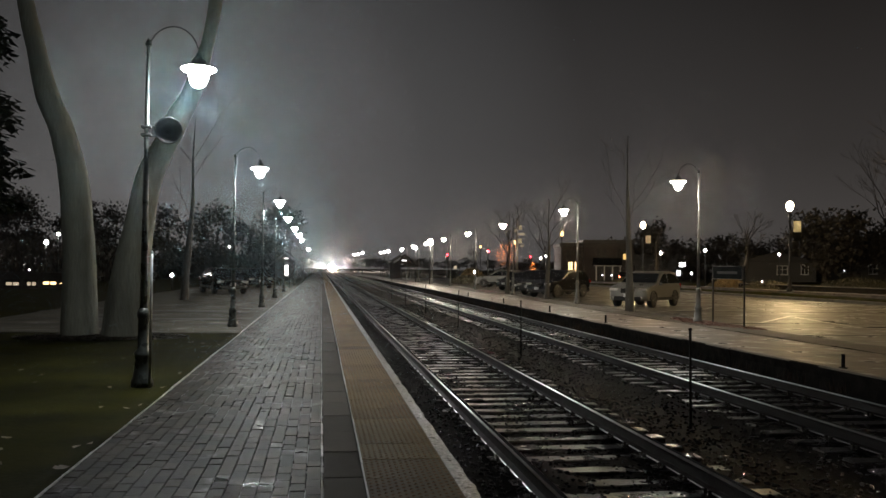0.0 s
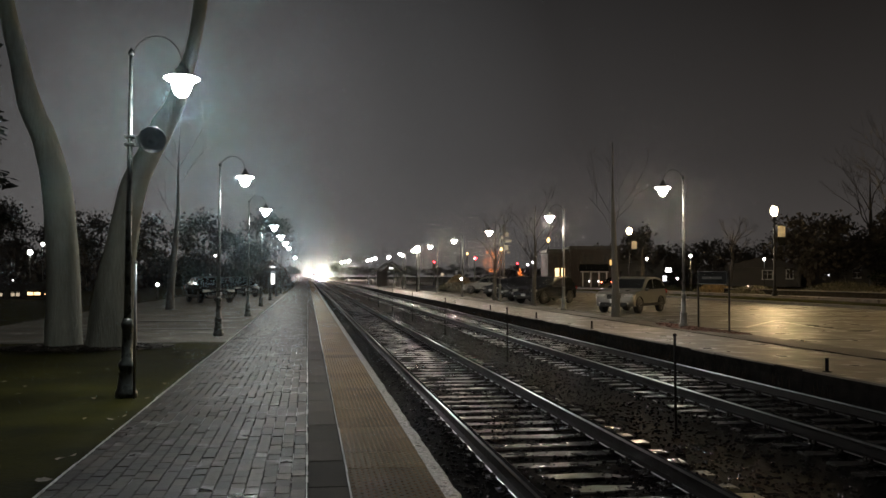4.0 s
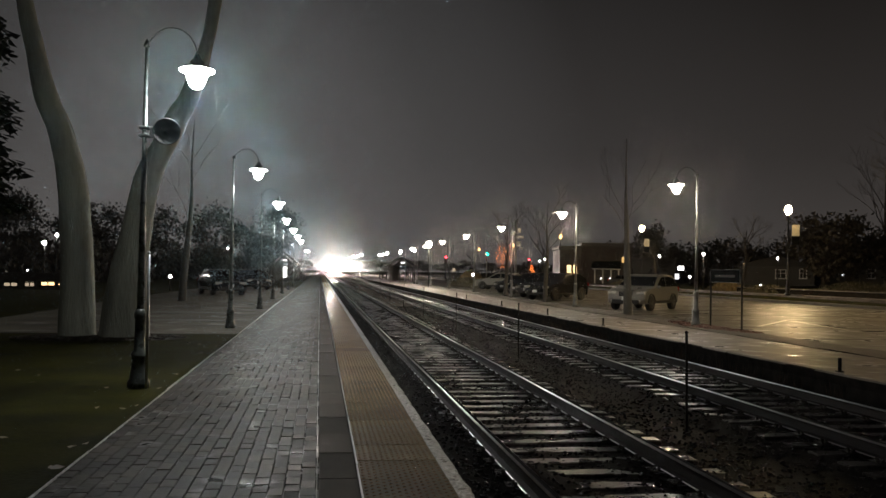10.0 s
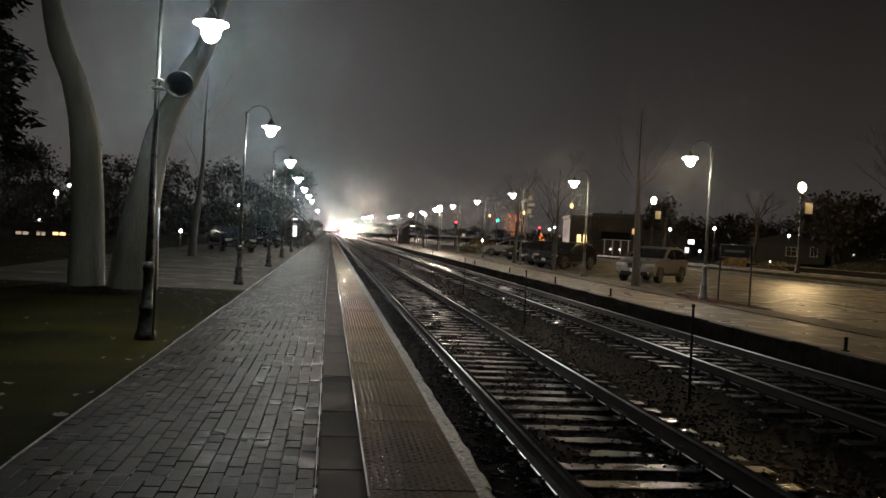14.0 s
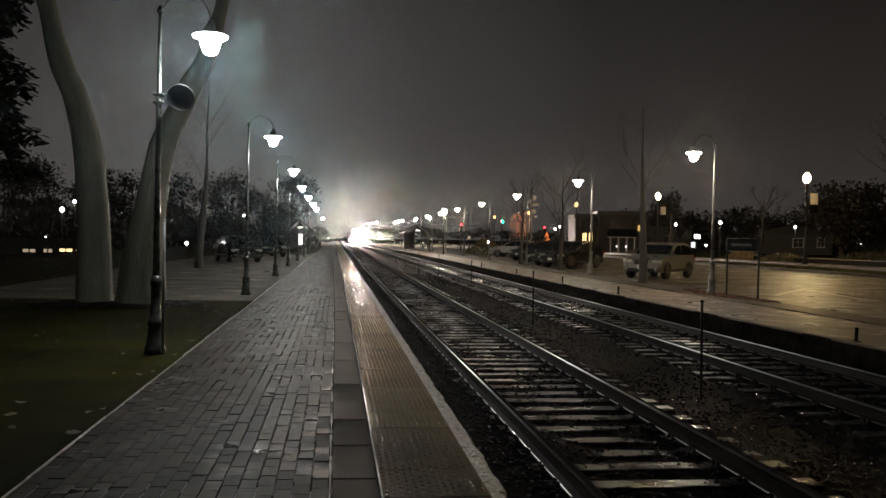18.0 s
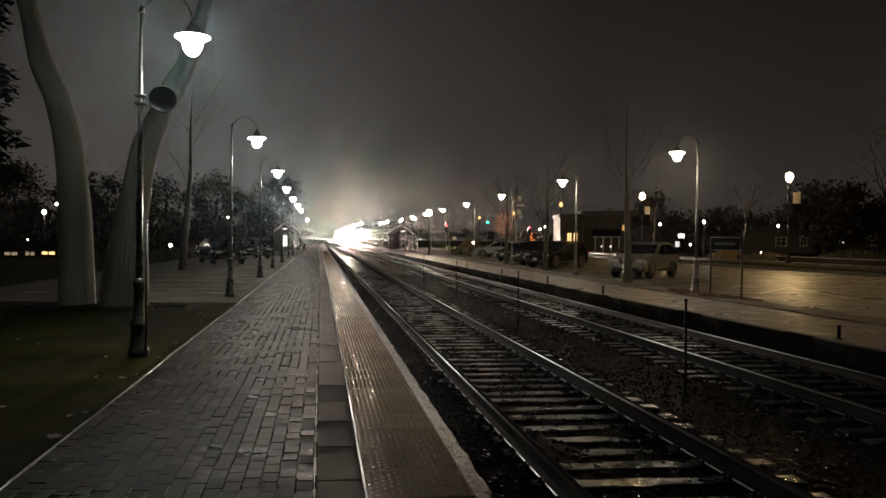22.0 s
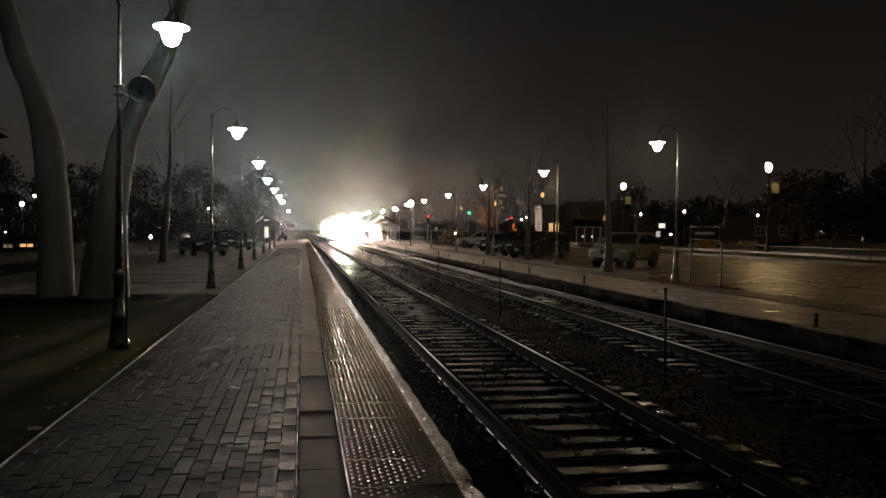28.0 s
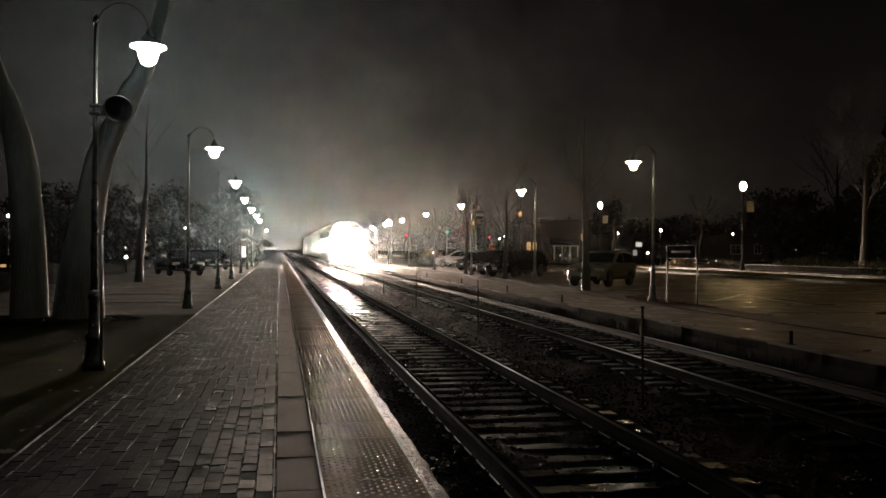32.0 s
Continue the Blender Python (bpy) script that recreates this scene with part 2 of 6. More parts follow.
TACTILE = surface("worn_yellow_tactile", (0.105, 0.079, 0.036), 0.75, vary=0.45, scale=1.5, fine=70, bump=0.15, per=0.7, spec=0.18)
# domes paler than the panel: worn tops, plus their glints put into the colour
DOME = surface("worn_wet_glint_domes", (0.29, 0.185, 0.10), 0.22, metal=0.3, vary=0.3, scale=3, fine=70, bump=0.0, spec=1.0, per=0.5)
STEEL_EDGE = surface("steel_edging", (0.50, 0.50, 0.48), 0.34, metal=0.4, vary=0.5, scale=9, fine=50, bump=0.35)
RAIL_TOP = surface("polished_rail", (0.90, 0.89, 0.87), 0.2, metal=1.0, vary=0.1, scale=3, bump=0.03)
RAIL_EDGE = surface("worn_and_glint_rail_edge", (0.80, 0.79, 0.77), 0.36, metal=1.0, vary=0.2, scale=3, bump=0.05)
SPIKE = surface("wet_spike_heads", (0.10, 0.09, 0.08), 0.25, metal=0.6, vary=0.3, scale=20, bump=0.2)
RAIL_RUST = surface("rusty_rail_side", (0.010, 0.007, 0.006), 0.5, vary=0.4, scale=8, bump=0.3, spec=0.2)
TIE = surface("wet_old_timber", (0.020, 0.0175, 0.015), 0.30, vary=0.5, scale=5, fine=55, bump=0.45, wet=0.30, spec=0.28, wet_scale=2.5, per=0.6, stretch=(0.12, 1, 1), deep=0.012)
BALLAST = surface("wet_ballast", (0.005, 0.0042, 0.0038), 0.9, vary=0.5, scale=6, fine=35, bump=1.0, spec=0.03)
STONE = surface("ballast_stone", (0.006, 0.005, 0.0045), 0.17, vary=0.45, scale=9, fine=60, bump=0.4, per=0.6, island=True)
GRASS_SOIL = surface("wet_lawn_soil", (0.025, 0.024, 0.005), 0.95, vary=0.8, scale=0.9, fine=30, bump=0.8, spec=0.03)
BLADE = surface("winter_grass", (0.050, 0.046, 0.010), 0.8, vary=0.5, scale=0.8, fine=30, bump=0.0, per=0.5, island=True, spec=0.05)
ASPHALT = surface("wet_asphalt", (0.085, 0.077, 0.062), 0.56, vary=0.6, scale=1.1, fine=60, bump=0.5, wet=0.32, wet_scale=0.9)
FAR_PAVE = surface("far_platform_paving", (0.115, 0.093, 0.077), 0.6, vary=0.6, scale=1.6, fine=80, bump=0.4, wet=0.3, wet_scale=1.4, spec=0.35)
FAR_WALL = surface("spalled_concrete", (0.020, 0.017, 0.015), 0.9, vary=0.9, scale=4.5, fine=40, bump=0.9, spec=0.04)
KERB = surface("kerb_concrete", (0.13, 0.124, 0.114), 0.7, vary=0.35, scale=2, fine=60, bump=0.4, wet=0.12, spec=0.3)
PAINT_LINE = surface("worn_white_line", (0.45, 0.44, 0.40), 0.45, vary=0.4, scale=5, bump=0.1)
BARK = surface("pale_smooth_bark", (0.20, 0.20, 0.165), 0.8, vary=0.5, scale=2.0, fine=20, bump=0.45, spec=0.15, stretch=0.22, deep=0.05)
BARK_MID = surface("grey_wet_bark", (0.075, 0.070, 0.060), 0.75, vary=0.4, scale=4, fine=25, bump=0.6, stretch=0.3)
BARK_DARK = surface("wet_dark_bark", (0.03, 0.026, 0.022), 0.6, vary=0.4, scale=4, fine=25, bump=0.8)
POST_PAINT = surface("dark_green_iron", (0.06, 0.068, 0.064), 0.28, metal=0.2, vary=0.3, scale=10, bump=0.08)
POST_GREY = surface("grey_lamp_post", (0.16, 0.165, 0.16), 0.3, metal=0.3, vary=0.25, scale=10, bump=0.05)
GALV = surface("galvanised_steel", (0.30, 0.31, 0.31), 0.35, metal=0.8, vary=0.25, scale=12, bump=0.1)
IRON = surface("black_iron", (0.02, 0.02, 0.02), 0.4, metal=0.3, vary=0.3, scale=12, bump=0.15)
POST_RUST = surface("rusty_wet_post", (0.014, 0.012, 0.011), 0.75, vary=0.4, scale=14, bump=0.3, spec=0.12)
RUBBER = surface("tyre_rubber", (0.02, 0.02, 0.02), 0.6, vary=0.2, scale=20, bump=0.3)
CHROME = surface("chrome", (0.6, 0.6, 0.6), 0.15, metal=1.0, vary=0.1, scale=10, bump=0.0)
SILVER = surface("silver_car_paint", (0.22, 0.22, 0.21), 0.3, metal=0.5, vary=0.08, scale=2, bump=0.02)
DARK_PAINT = surface("dark_car_paint", (0.018, 0.02, 0.024), 0.18, metal=0.3, vary=0.1, scale=2, bump=0.02)
GREY_PAINT = surface("grey_car_paint", (0.12, 0.125, 0.13), 0.2, metal=0.5, vary=0.1, scale=2, bump=0.02)
CAR_GLASS = surface("tinted_glass", (0.012, 0.014, 0.016), 0.06, vary=0.1, scale=3, bump=0.0, spec=0.8)
LENS = surface("lamp_lens", (0.42, 0.42, 0.40), 0.1, vary=0.1, scale=8, bump=0.05)
RED_LENS = surface("red_lamp_lens", (0.35, 0.02, 0.015), 0.15, vary=0.1, scale=8, bump=0.05)
PLATE = surface("number_plate", (0.55, 0.56, 0.58), 0.4, vary=0.1, scale=8, bump=0.0)
WHITE_PAINT = surface("white_paint", (0.62, 0.62, 0.60), 0.5, vary=0.15, scale=3, bump=0.1)
SIGN_FACE = surface("dark_sign_sheet", (0.012, 0.013, 0.014), 0.95, spec=0.0, vary=0.2, scale=3, bump=0.03)
EVERGREEN = surface("dark_evergreen", (0.016, 0.020, 0.013), 0.9, vary=0.4, scale=2, fine=30, bump=0.0, per=0.3, island=True, spec=0.02)
BANNER = surface("pale_banner_cloth", (0.6, 0.56, 0.48), 0.8, vary=0.1, scale=3, bump=0.1)
BRICK_WALL = surface("dark_facade_brick", (0.03, 0.021, 0.018), 0.7, vary=0.3, scale=1.2, fine=14, bump=0.4)
TWIGS = surface("bare_winter_twigs", (0.065, 0.06, 0.054), 0.9, vary=0.4, scale=0.4, fine=30, bump=0.0, per=0.5, island=True, spec=0.1)
SIGN_TEXT = surface("faded_sign_lettering", (0.035, 0.036, 0.036), 0.7, vary=0.2, scale=9, bump=0.0, spec=0.15)
SIDING = surface("grey_siding", (0.06, 0.058, 0.054), 0.7, vary=0.2, scale=0.8, fine=10, bump=0.3)
ROOFING = surface("dark_shingles", (0.03, 0.028, 0.027), 0.6, vary=0.3, scale=2, fine=12, bump=0.5)
TRAIN_STEEL = surface("train_stainless", (0.13, 0.13, 0.135), 0.42, metal=0.7, vary=0.12, scale=1.5, bump=0.05)
TRAIN_DARK = surface("train_dark_paint", (0.022, 0.024, 0.03), 0.4, vary=0.2, scale=2, bump=0.05)
TRAIN_ORANGE = surface("train_orange_stripe", (0.45, 0.10, 0.02), 0.35, vary=0.15, scale=2, bump=0.03)
HEDGE = surface("winter_hedge", (0.075, 0.07, 0.045), 0.8, vary=0.5, scale=3, fine=30, bump=0.6, per=0.5, island=True)
DRY_GRASS = surface("dry_ornamental_grass", (0.22, 0.16, 0.08), 0.8, vary=0.4, scale=3, fine=30, bump=0.2, per=0.5, island=True)
LAMP_COOL = glow("cool_white_globe", (0.97, 1.0, 0.96), 215)
LAMP_WARM = glow("warm_white_globe", (1.0, 0.88, 0.70), 280)
LAMP_FAR = glow("far_lamp_globe", (1.0, 0.95, 0.86), 60)
LAMP_AMBER = glow("amber_street_globe", (1.0, 0.70, 0.34), 800)
LAMP_AMBER_FAR = glow("far_amber_globe", (1.0, 0.56, 0.20), 3)
HEAD_LAMP = glow("train_headlamp", (1.0, 0.84, 0.72), 400000)
WIN_WARM = glow("lit_window_warm", (1.0, 0.62, 0.28), 2.2)
PANE_DIM = glow("dim_glow_pane", (0.9, 0.72, 0.5), 0.4)
WIN_WHITE = glow("lit_window_white", (0.95, 0.97, 1.0), 1.1)
LIT_SIGN = glow("lit_sign_white", (1.0, 0.97, 0.90), 2.6)
SIG_RED = glow("red_signal_lens", (1.0, 0.025, 0.035), 16)
SIG_GREEN = glow("green_signal_lens", (0.01, 0.9, 0.50), 7)
FAIRY = glow("orange_string_lights", (1.0, 0.25, 0.06), 4)
CAR_HEAD = glow("car_headlamp_lit", (1.0, 0.97, 0.9), 30)
CAR_TAIL = glow("car_tail_lamp_lit", (1.0, 0.12, 0.05), 12)

# ---- ground and pavings ----
def slab(name, x0, x1, y0, y1, z0, z1, material, label, category, kind="structure", cut=0):
    bm = B()
    box(bm, (x0 + x1) / 2, (y0 + y1) / 2, (z0 + z1) / 2, x1 - x0, y1 - y0, z1 - z0)
    return tagged(put(name, bm, material), label, category, kind=kind)


def sheet(name, material, label, category, height, xs, ys):
    """A ground sheet on a grid, with its height from a function."""
    verts = [(x, y, height(x, y)) for y in ys for x in xs]
    nx = len(xs)
    faces = [(j * nx + i, j * nx + i + 1, (j + 1) * nx + i + 1, (j + 1) * nx + i) for j in range(len(ys) - 1) for i in range(nx - 1)]
    return tagged(raw(name, verts, faces, material, smooth=True), label, category, kind="structure")


def ground_height(x, y):
    n = 0.03 * noise.noise((x * 0.35, y * 0.35, 0)) + 0.05 * noise.noise((x * 0.08, y * 0.08, 3))
    if COURT_X < x < EDGE_L and COURT_Y0 < y < COURT_Y1:
        return GRASS_Z - 0.1
    if x < EDGE_L:
        k = min(1, (EDGE_L - x) / 2.5)
        return GRASS_Z + n * k
    if x < COPE_END:
        return -0.6
    if x < FAR_EDGE:
        return -0.62
    if x < LOT_X:
        return -0.3
    if x < LOT_END + 0.15:
        return LOT_Z - 0.12
    return LAWN_Z + 0.1 * min(1, (x - LOT_END) / 8) + n * 2 - 0.1


def spread(*spans):
    out = []
    for a, b, step in spans:
        out += list(np.arange(a, b, step))
    return [float(v) for v in out]


gx = spread((-1500, -300, 150), (-300, -60, 30), (-60, -12, 3), (-12, EDGE_L - 0.5, 0.5)) + [EDGE_L - 0.25, EDGE_L - 0.02, EDGE_L + 0.02, COPE_END - 0.02, COPE_END + 0.02, FAR_EDGE - 0.02, FAR_EDGE + 0.3, LOT_X, LOT_X + 0.02, LOT_END + 0.12, LOT_END + 0.18, LOT_END + 0.32] + spread((LOT_END + 2, 60, 2), (60, 300, 20), (300, 1600, 150))
gy = spread((-200, -20, 30), (-20, 4, 3), (4, 40, 0.6), (40, 120, 3), (120, 600, 30), (600, 3200, 200))
ground = sheet("ground", GRASS_SOIL, "dark wet winter lawn and soil", "lawn", ground_height, gx, gy)

# lawn blades beside the platform
rng = random.Random(4)
bv, bf = [], []
for k in range(52000):
    y = 7.0 + 34 * rng.random() ** 1.7
    x = EDGE_L - 0.04 - 9.5 * rng.random() ** 1.1
    if noise.noise((x * 0.5, y * 0.5, 7)) < -0.28 or (x > COURT_X - 0.2 and y > COURT_Y0 - 0.2):
        continue
    z = ground_height(x, y) - 0.01
    h, w, a = rng.uniform(0.006, 0.016), rng.uniform(0.005, 0.010) * (1 + y / 25), rng.uniform(0, 6.28)
    dx, dy = math.cos(a) * w, math.sin(a) * w
    tx, ty = rng.uniform(-0.06, 0.06), rng.uniform(-0.06, 0.06)
    i = len(bv)
    bv += [(x - dx, y - dy, z), (x + dx, y + dy, z), (x + tx, y + ty, z + h)]
    bf.append((i, i + 1, i + 2))
tagged(raw("grass", bv, bf, BLADE), "short brownish winter grass beside the platform", "grass", kind="stuff")

# fallen leaves near the platform edge
lv, lf = [], []
for k in range(70):
    y, x = 6.5 + 26 * rng.random() ** 1.5, EDGE_L - 0.1 - 5 * rng.random() ** 2
    z = ground_height(x, y) + rng.uniform(0.025, 0.05)
    s, a = rng.uniform(0.03, 0.07), rng.uniform(0, 6.28)
    i = len(lv)
    for q in range(5):
        b = a + q * 1.2566
        lv.append((x + s * math.cos(b) * (1 if q % 2 else 0.6), y + s * math.sin(b), z + rng.uniform(-0.01, 0.012)))
    lf.append((i, i + 1, i + 2, i + 3, i + 4))
LEAF = surface("fallen_leaf", (0.14, 0.10, 0.055), 0.6, vary=0.4, scale=20, bump=0.1, per=0.5, island=True)
tagged(raw("fallen_leaves", lv, lf, LEAF), "wet brown fallen leaves on the lawn", "leaves", kind="stuff")

# worn gravel court beyond the lawn, with two concrete strips
COURT = surface("wet_gravel_court", (0.095, 0.086, 0.068), 0.75, vary=0.55, scale=0.7, fine=45, bump=0.6, wet=0.25, wet_scale=0.8, spec=0.25, deep=0.02)
slab("gravel_court", COURT_X - 0.15, EDGE_L - 0.02, COURT_Y0 - 0.1, COURT_Y1 + 0.1, -0.3, -0.05, COURT, "worn wet gravel court beside the platform", "court")
slab("court_strip", -6.4, -2.7, 25.6, 26.5, -0.25, -0.043, KERB, "narrow worn concrete strip across the gravel", "path")
slab("court_strip_far", -5.6, -2.7, 30.2, 31.4, -0.25, -0.043, KERB, "second worn concrete strip across the gravel", "path")

# near platform: bed, steel edging
platform = slab("platform_near", EDGE_L, COPE_X, -30, 420, -0.65, -0.016, SAND, "brick paved station platform, wet from rain", "platform")
for k in range(-6, 70):
    bm = B()
    box(bm, 0, 0, 0, 0.012, 1.81, 0.13, 0.003)
    ob = part("edging", bm, STEEL_EDGE, platform, "wet steel edging strip beside the lawn" if k == 0 else "")
    ob.matrix_basis = pose(EDGE_L - 0.008 + rng.uniform(-0.008, 0.003), 1.83 * k + 0.9, -0.064 + rng.gauss(0, 0.004), rng.gauss(0, 0.15), rng.gauss(0, 4), rng.gauss(0, 0.18))
bm = B()
box(bm, EDGE_L - 0.01, 275, -0.066, 0.012, 292, 0.13, 0.003)
part("edging_beyond", bm, STEEL_EDGE, platform)


def cope_strip(y0, y1, seed):
    """A length of spalled concrete edge."""
    bm = B()
    n = max(4, int((y1 - y0) / 0.06))
    rows = []
    for i in range(n + 1):
        y = y0 + (y1 - y0) * i / n
        k = noise.noise((y * 3.1, seed, 0)) * 0.018 + noise.noise((y * 11, seed, 4)) * 0.014
        k -= 0.07 * max(0, noise.noise((y * 1.9, seed * 3.1, 7)) - 0.22)
        t = noise.noise((y * 5, seed, 9)) * 0.007 + noise.noise((y * 14, seed, 2)) * 0.004
        prof = [(COPE_X, -0.35), (COPE_X, 0.002), (COPE_X + 0.03, 0.004 + t), (COPE_END - 0.022 + k, 0.002 + t), (COPE_END + k * 0.8, -0.018 + t), (COPE_END + 0.004 + k * 0.5, -0.09), (COPE_END - 0.01, -0.35)]
        rows.append([bm.verts.new((x, y, z)) for x, z in prof])
    for a, b in zip(rows, rows[1:]):
        for q in range(len(a) - 1):
            bm.faces.new((a[q], b[q], b[q + 1], a[q + 1]))
    bm.faces.new(rows[0])
    bm.faces.new(rows[-1][::-1])
    return bm


for k in range(-4, 36):
    y0 = 2.0 + k * 3.05
    part("coping_block", cope_strip(y0, y0 + 3.04, k), COPING, platform, "pale spalled concrete edge block" if k == 0 else "")
bm = B()
box(bm, (COPE_X + COPE_END) / 2, 266, -0.17, COPE_END - COPE_X, 308, 0.34)
part("coping_beyond", bm, COPING, platform)
bm = B()
box(bm, COPE_END - 0.06, 195, -0.5, 0.08, 450, 0.31)
part("platform_face", bm, FAR_WALL, platform, "dark concrete platform face")

# thin metal strips on both sides of the concrete band
for sx in (BAND_X - 0.006, TACT_X + 0.001):
    for k in range(-6, 60):
        y0 = 3.0 + 1.83 * k
        bm = B()
        box(bm, sx + rng.uniform(-0.003, 0.003), y0 + 0.9, -0.02, 0.006 if sx < 0.1 else 0.013, 1.815, 0.039 + rng.uniform(-0.006, 0.006) if sx < 0.1 else 0.048 + rng.uniform(-0.004, 0.004), 0.002)
        part("edge_strip", bm, STEEL_EDGE, platform)
# concrete band slabs
bm = B()
box(bm, 0, 0, 0, TACT_X - BAND_X - 0.012, 0.855, 0.05, 0.006)
band = put("band_slab", bm, CONCRETE, platform)
band.location = ((BAND_X + TACT_X) / 2, 3.2, -0.025)
for k in [*range(-12, 0), *range(1, 125)]:
    child("band_slab", band.data, platform, pose((BAND_X + TACT_X) / 2, 3.2 + 0.865 * k, -0.025 + rng.uniform(-0.002, 0.002), rng.uniform(-0.06, 0.06), rng.uniform(-0.1, 0.1), 0))
bm = B()
box(bm, (BAND_X + TACT_X) / 2, 265, -0.02, TACT_X - BAND_X, 305, 0.04)
part("band_beyond", bm, CONCRETE, platform)

# tactile panels with truncated domes
def tactile_panel(w, d, pitch, rings, seg):
    """A panel with domes set on the diagonal."""
    verts, faces = [], []
    hw, hd = w / 2 - 0.003, d / 2 - 0.003
    verts += [(-hw, -hd, 0), (hw, -hd, 0), (hw, hd, 0), (-hw, hd, 0), (-hw, -hd, -0.03), (hw, -hd, -0.03), (hw, hd, -0.03), (-hw, hd, -0.03)]
    faces += [(0, 1, 2, 3), (0, 4, 5, 1), (1, 5, 6, 2), (2, 6, 7, 3), (3, 7, 4, 0)]
    nx, ny = int(w / pitch), int(d / pitch / 2)
    for i in range(nx):
        for j in range(ny):
            x, y = (i + 0.5 - nx / 2) * pitch, (j + 0.25 + 0.5 * (i % 2) - ny / 2) * pitch * 2
            b = len(verts)
            for r, z in rings:
                for q in range(seg):
                    verts.append((x + r * math.cos(q * 2 * math.pi / seg), y + r * math.sin(q * 2 * math.pi / seg), z))
            for level in range(len(rings) - 1):
                for q in range(seg):
                    o, p = b + level * seg, b + level * seg + seg
                    faces.append((o + q, o + (q + 1) % seg, p + (q + 1) % seg, p + q))
            faces.append(tuple(b + (len(rings) - 1) * seg + q for q in range(seg)))
    return verts, faces


def tactile_mesh(rings, seg):
    me = bpy.data.meshes.new("tactile_panel")
    tv, tf = tactile_panel(COPE_X - TACT_X, 0.608, 0.0430, rings, seg)
    me.from_pydata(tv, [], tf)
    me.materials.append(TACTILE)
    me.materials.append(DOME)
    for f in me.polygons[5:]:
        f.use_smooth = True
        f.material_index = 1
    return me


DOMES_NEAR = tactile_mesh(((0.0128, 0.0), (0.0118, 0.0036), (0.0094, 0.0049), (0.0050, 0.0053)), 8)
DOMES_FAR = tactile_mesh(((0.0128, 0.0), (0.0085, 0.0052)), 6)
for k in range(-17, 178):
    ob = child("tactile_panel", DOMES_NEAR if k < 26 else DOMES_FAR, platform, pose((TACT_X + COPE_X) / 2, 2.8 + 0.6115 * k, 0.004 + rng.uniform(-0.0015, 0.0015), rng.gauss(0, 0.25), rng.gauss(0, 0.25), 0))
    if k == 0:
        ob["label"] = "worn yellow tactile panel with rows of domes"
bm = B()
box(bm, (TACT_X + COPE_X) / 2, 265, -0.005, COPE_X - TACT_X, 308, 0.02)
part("tactile_beyond", bm, TACTILE, platform)

# ---- ballast bed ----
def bed_height(x, y):
    base = -0.440
    for c in (NEAR_TRACK, FAR_TRACK):
        d = abs(x - c)
        if c == NEAR_TRACK and x < c - 0.80:
            base += 0.045 * min(1, (c - 0.80 - x) / 0.12)
        elif d < 0.7:
            base += 0.013 + 0.034 * noise.noise((x * 2.1, y * 0.9, 4))
        elif x > c + 0.78 and d < 1.5 and c == FAR_TRACK:
            base += 0.05
        elif 0.82 < d < 1.5:
            base += 0.015 + 0.035 * noise.noise((x * 1.5, y * 1.2, 9))
    mid = abs(x - (NEAR_TRACK + FAR_TRACK) / 2)
    base += -0.05 * max(0, 1 - mid / 0.9)
    if x < 1.25:
        base -= 0.06 * (1.25 - x)
    return base + 0.018 * noise.noise((x * 2.3, y * 2.3, 1)) + 0.012 * noise.noise((x * 8, y * 8, 5))


bx = [COPE_END - 0.05] + spread((COPE_END + 0.06, FAR_EDGE, 0.12)) + [FAR_EDGE + 0.03]
by = spread((2, 30, 0.15), (30, 90, 0.6), (90, 250, 4), (250, 3000, 60))
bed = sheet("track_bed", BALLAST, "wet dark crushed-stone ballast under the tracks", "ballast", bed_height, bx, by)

ico = np.array([(0, 0, 1), (.89, 0, .45), (.28, .85, .45), (-.72, .53, .45), (-.72, -.53, .45), (.28, -.85, .45), (.72, .53, -.45), (-.28, .85, -.45), (-.89, 0, -.45), (-.28, -.85, -.45), (.72, -.53, -.45), (0, 0, -1)])
ico_f = [(0, 1, 2), (0, 2, 3), (0, 3, 4), (0, 4, 5), (0, 5, 1), (1, 6, 2), (2, 7, 3), (3, 8, 4), (4, 9, 5), (5, 10, 1), (2, 6, 7), (3, 7, 8), (4, 8, 9), (5, 9, 10), (1, 10, 6), (6, 11, 7), (7, 11, 8), (8, 11, 9), (9, 11, 10), (10, 11, 6)]
pent_f = [(0, 5, 1), (0, 1, 2), (0, 2, 3), (0, 3, 4), (0, 4, 5)]
nr = np.random.RandomState(5)


def stones(name, count, x0, x1, y0, y1, power, size, label):
    vs, fs = [], []
    for k in range(count):
        x, y = nr.uniform(x0, x1), y0 + (y1 - y0) * nr.rand() ** power
        s = size * nr.uniform(0.6, 1.5) * (1 + 0.012 * y)
        z = bed_height(x, y) + s * 0.25
        q = ico * nr.uniform(0.65, 1.25, (12, 1)) * s * np.array([1, nr.uniform(0.7, 1.1), nr.uniform(0.5, 0.85)])
        a = nr.uniform(0, 6.28)
        c, si = math.cos(a), math.sin(a)
        q = np.stack([q[:, 0] * c - q[:, 1] * si + x, q[:, 0] * si + q[:, 1] * c + y, q[:, 2] + z], 1)
        b = len(vs)
        if y > 13:
            q = q[[0, 6, 7, 8, 9, 10]]
        vs += q.tolist()
        fs += [(i + b, j + b, k2 + b) for i, j, k2 in (ico_f if y <= 13 else pent_f)]
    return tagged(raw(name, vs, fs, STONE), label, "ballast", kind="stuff")


